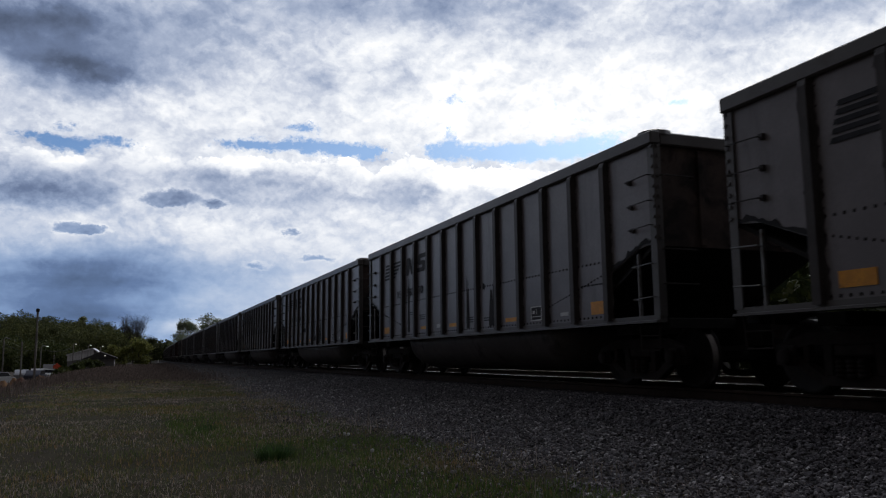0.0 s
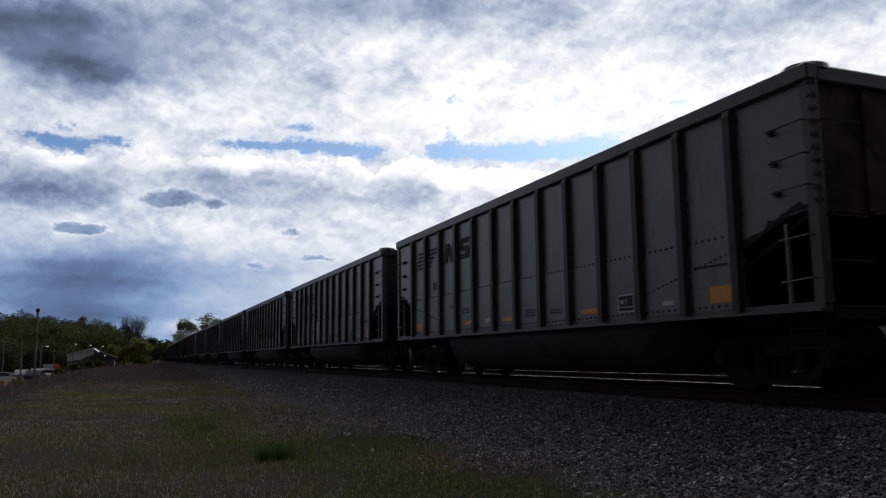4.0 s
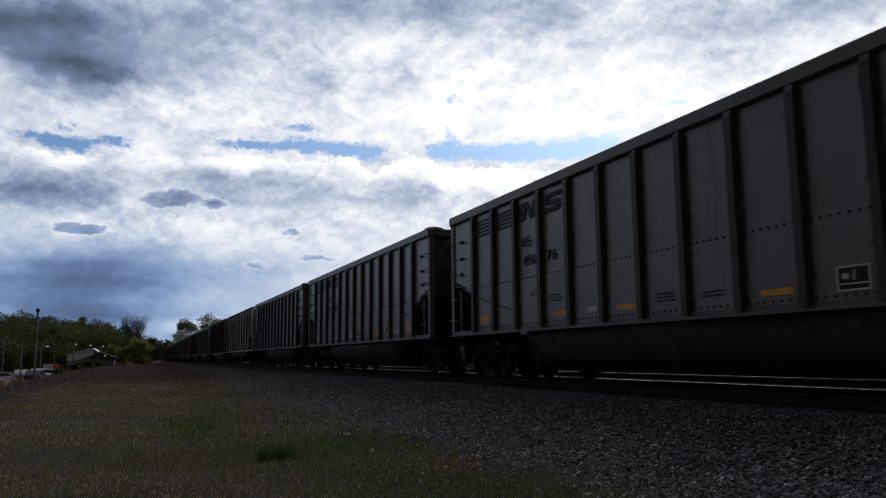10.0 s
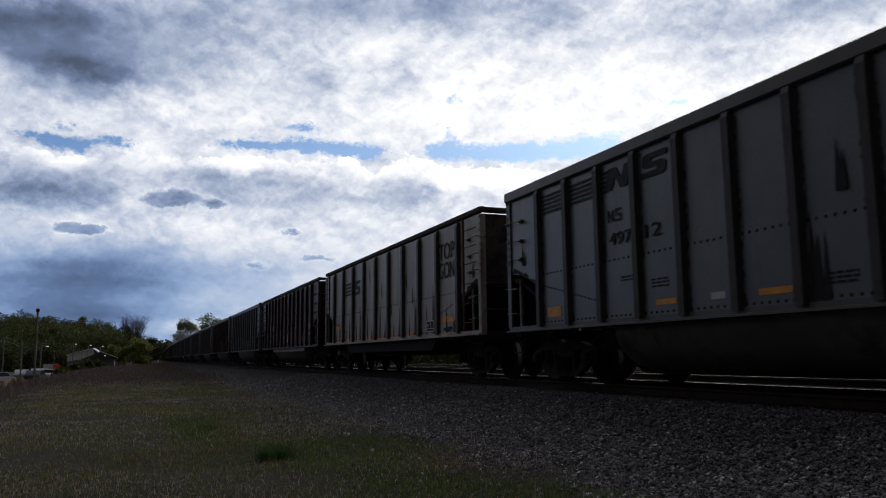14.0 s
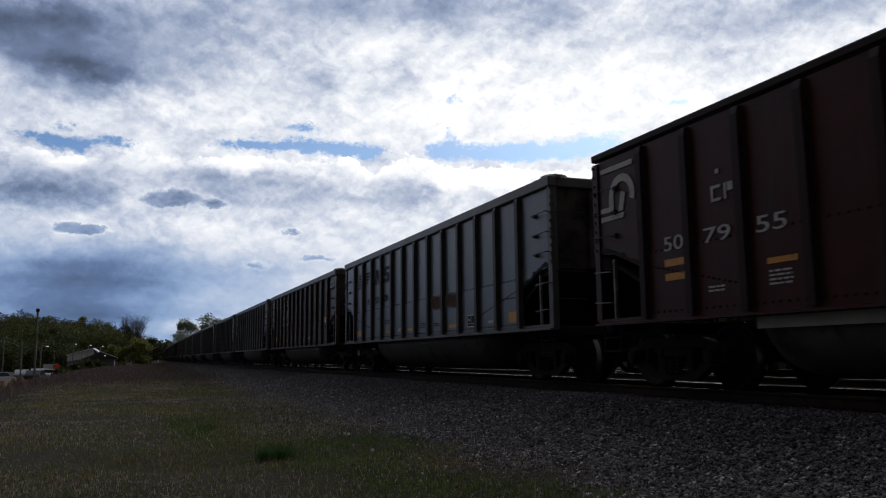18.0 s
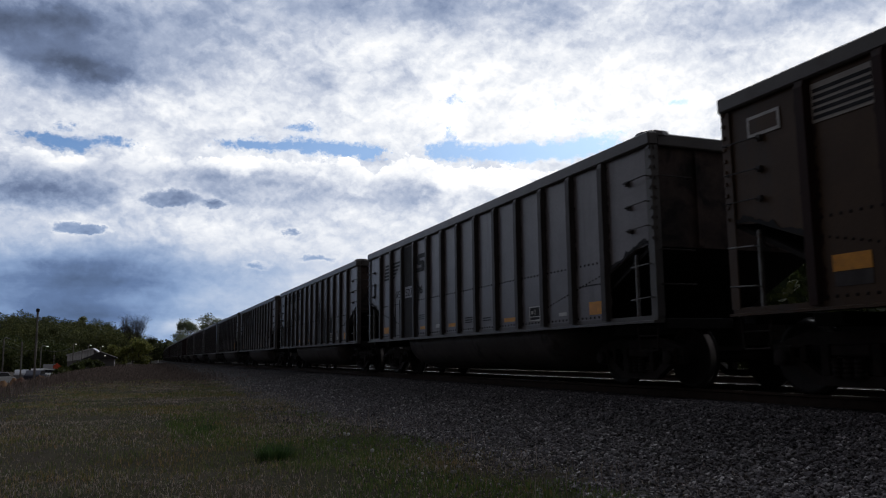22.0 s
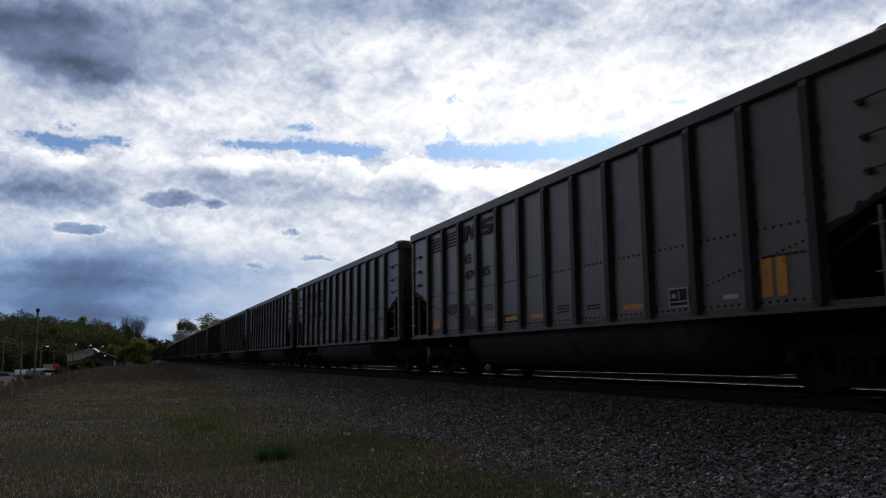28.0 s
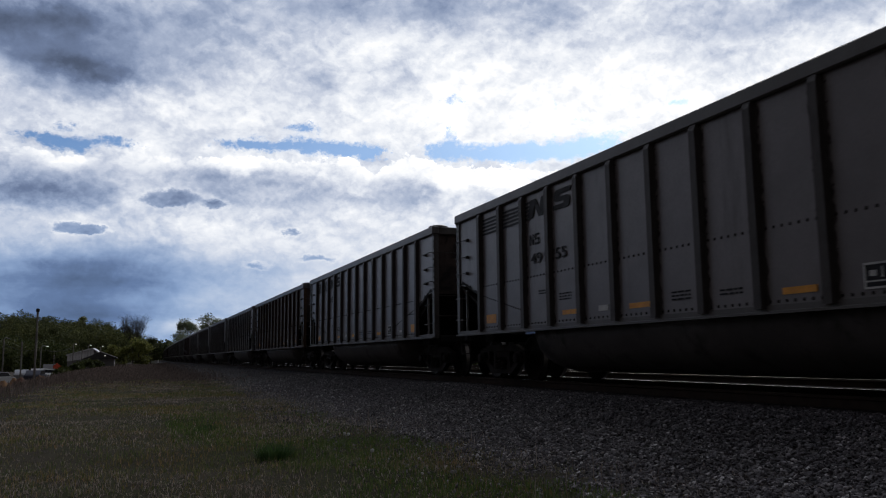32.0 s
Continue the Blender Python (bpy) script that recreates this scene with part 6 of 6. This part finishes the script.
# tall rusty corner ladder, and rust washing down the bays
for x0 in (13.92, 0.84):
    bmp = bmesh.new()
    box(bmp, x0, -HALF - 0.10, 1.05, x0 + 0.045, -HALF - 0.055, 3.58, 0.006)
    part("ladder_stile", bmp, RUST, c, "rusty full-height ladder stile")
for z in (3.30, 2.92, 2.54, 2.10, 1.66, 1.24):
    for x0, x1 in ((13.95, 14.66), (0.14, 0.86)):
        bmp = bmesh.new()
        rod(bmp, [(x0, -HALF - 0.08, z), (x1, -HALF - 0.08, z)], 0.012, 5)
        part("ladder_rung", bmp, RUST, c)
for i in range(26):
    x = 1.75 + 0.455 * i
    if min(abs(x + 0.05 - r) for r in WIDE_RIBS) > 0.2:
        blot(c, "rust_streak", RUST if i % 3 else ENDMAT, x, 1.04, x + 0.10 + 0.05 * (i % 3), 1.5 + 0.23 * ((i * 7) % 5), 90 + i, drip=True)
blot(c, "black_streak", TAR, 0.50, 2.3, 0.60, 2.78, 120, drip=True)
mark(c, "reflective_strip", YELLOW, rect(1.70, 1.50, 2.55, 1.60))

# the oxide brown car
c = CARS[9]
ring = []
for j in range(13):
    a = math.radians(-20 + 200 * j / 12)
    ring.append((0.80 + 0.34 * math.cos(a), 2.95 + 0.34 * math.sin(a)))
for j in range(12, -1, -1):
    a = math.radians(-20 + 200 * j / 12)
    ring.append((0.80 + 0.22 * math.cos(a), 2.95 + 0.22 * math.sin(a)))
mark(c, "emblem_arc", WHITE, ring, label="white curved emblem")
mark(c, "emblem_block", WHITE, [(0.22, 2.60), (0.82, 2.60), (0.86, 2.68), (0.22, 2.68)], [(0.22, 2.74), (0.58, 2.74), (0.58, 2.95), (0.46, 2.95), (0.46, 2.82), (0.22, 2.82)], [(0.70, 2.71), (0.82, 2.71), (0.90, 2.98), (0.78, 3.02)])
mark(c, "name_bar", WHITE, rect(0.24, 3.38, 1.1, 3.46))
mark(c, "reporting_mark", WHITE, rect(2.80, 2.46, 2.98, 2.50), rect(2.80, 2.50, 2.84, 2.63), rect(2.80, 2.63, 2.98, 2.67), rect(3.04, 2.46, 3.08, 2.67), rect(3.10, 2.56, 3.20, 2.67))
letters(c, "50", 1.78, 2.20, 1.94, 2.14, WHITE, "car_number")
letters(c, "79", 2.62, 3.12, 1.94, 2.14, WHITE, "car_number")
letters(c, "55", 3.56, 4.04, 1.94, 2.14, WHITE, "car_number")
for x0, z0, x1, z1 in ((1.78, 1.72, 2.22, 1.82), (1.78, 1.52, 2.22, 1.62), (3.70, 1.55, 4.16, 1.62), (6.80, 1.44, 7.26, 1.52), (11.1, 1.53, 11.56, 1.62), (12.9, 1.86, 13.36, 1.96), (12.9, 1.73, 13.36, 1.83)):
    mark(c, "reflective_strip", YELLOW, rect(x0, z0, x1, z1))
mark(c, "white_notice", WHITE, rect(7.84, 1.26, 8.36, 1.62))
mark(c, "faded_patch", UMBER, rect(7.72, 2.96, 8.32, 3.34))
info_panel(c, 11.06, 1.22, 0.52, 0.28)
rnd9 = random.Random(9)
fine_print(c, WHITE, 2.66, 1.30, 0.30, 2, rnd9)
fine_print(c, WHITE, 3.72, 1.30, 0.36, 4, rnd9)
fine_print(c, WHITE, 12.92, 1.46, 0.44, 4, rnd9)
mark(c, "white_dot", WHITE, rect(2.9, 2.82, 2.96, 2.88))
bm9 = bmesh.new()
slab(bm9, [(3.4, 0.80), (11.6, 0.80), (11.6, 0.945), (3.4, 0.945)], 0.02, lambda a, b, d: (a, -1.53 + d, b))
part("tub_band", bm9, PALE, c, "dirty white band along the tub")

# the umber car
c = CARS[11]
emblem(c, False, BLACK)
for x0, z0, x1, z1 in ((1.44, 3.03, 2.24, 3.48), (2.46, 3.03, 3.26, 3.48), (3.46, 3.05, 4.26, 3.48), (4.48, 3.02, 5.28, 3.44), (3.46, 2.06, 4.26, 2.88), (4.48, 2.06, 5.28, 2.80)):
    mark(c, "pale_patch", PALE, rect(x0, z0, x1, z1), lift=-0.004)
letters(c, "464", 3.60, 4.20, 2.16, 2.36, BLACK, "car_number")
letters(c, "87", 4.54, 4.92, 2.16, 2.36, BLACK, "car_number")
initials(c, 3.60, 2.56, BLACK)
for x0, z0, x1, z1 in ((1.56, 1.36, 2.05, 1.54), (4.74, 1.28, 5.2, 1.36), (9.75, 1.27, 10.2, 1.38), (12.7, 1.86, 13.2, 2.06)):
    mark(c, "reflective_strip", YELLOW, rect(x0, z0, x1, z1))
    mark(c, "pale_patch", RIBGREY, rect(x0 + 0.02, z0 - 0.16, x1, z0 - 0.01))
info_panel(c)
for x0 in (0.45, 13.75):
    mark(c, "label_frame", WHITE, rect(x0, 3.12, x0 + 0.52, 3.38))
    mark(c, "label_field", UMBER, rect(x0 + 0.04, 3.16, x0 + 0.48, 3.34), lift=0.004)
for k in (19,):
    usual_marks(k, False, "")


# ---------------------------------------------------------------- movement


# play in the couplers
SLACK = {-1: 0.06, 1: 0.2, 2: 0.09, 3: 0.06, 4: -0.03, 5: -0.14, 6: -0.18, 7: -0.11, 9: 0.1, 10: 0.11, 11: 0.15, 12: 0.08, 13: 0.09, 14: -0.23, 15: -0.23, 16: 0.08, 17: 0.07}


def car_pose(k, t):
    """The car rides the bend on its two trucks."""
    y = START + k * PITCH - travel(t) - SLACK.get(k, 0.0)
    a, b = y - 1.26, y - LONG + 1.26
    ax, bx = CENTRE + bend(a), CENTRE + bend(b)
    turn = math.degrees(math.atan2(b - a, bx - ax))
    f = Vector((bx - ax, b - a, 0)).normalized()
    p = Vector((ax, a, RAIL)) - f * 1.26
    return pose(p.x, p.y, p.z, 0, 0, turn)


def motions():
    times = [2.0 * i for i in range(17)]
    for k, car in CARS.items():
        walk(car, [(t, car_pose(k, t)) for t in times])
    # all wheels roll alike: one set of keys for each place in a truck
    first = {}
    steps = [i / 15.0 for i in range(481)]
    for w, dx in WHEELS:
        if dx not in first:
            walk(w, [(t, pose(dx, 0, 0.457, 0, math.degrees(travel(t) / 0.457), 0)) for t in steps])
            first[dx] = w.animation_data
        else:
            w.rotation_mode = "QUATERNION"
            keys = w.animation_data_create()
            keys.action = first[dx].action
            keys.action_slot = first[dx].action_slot


motions()
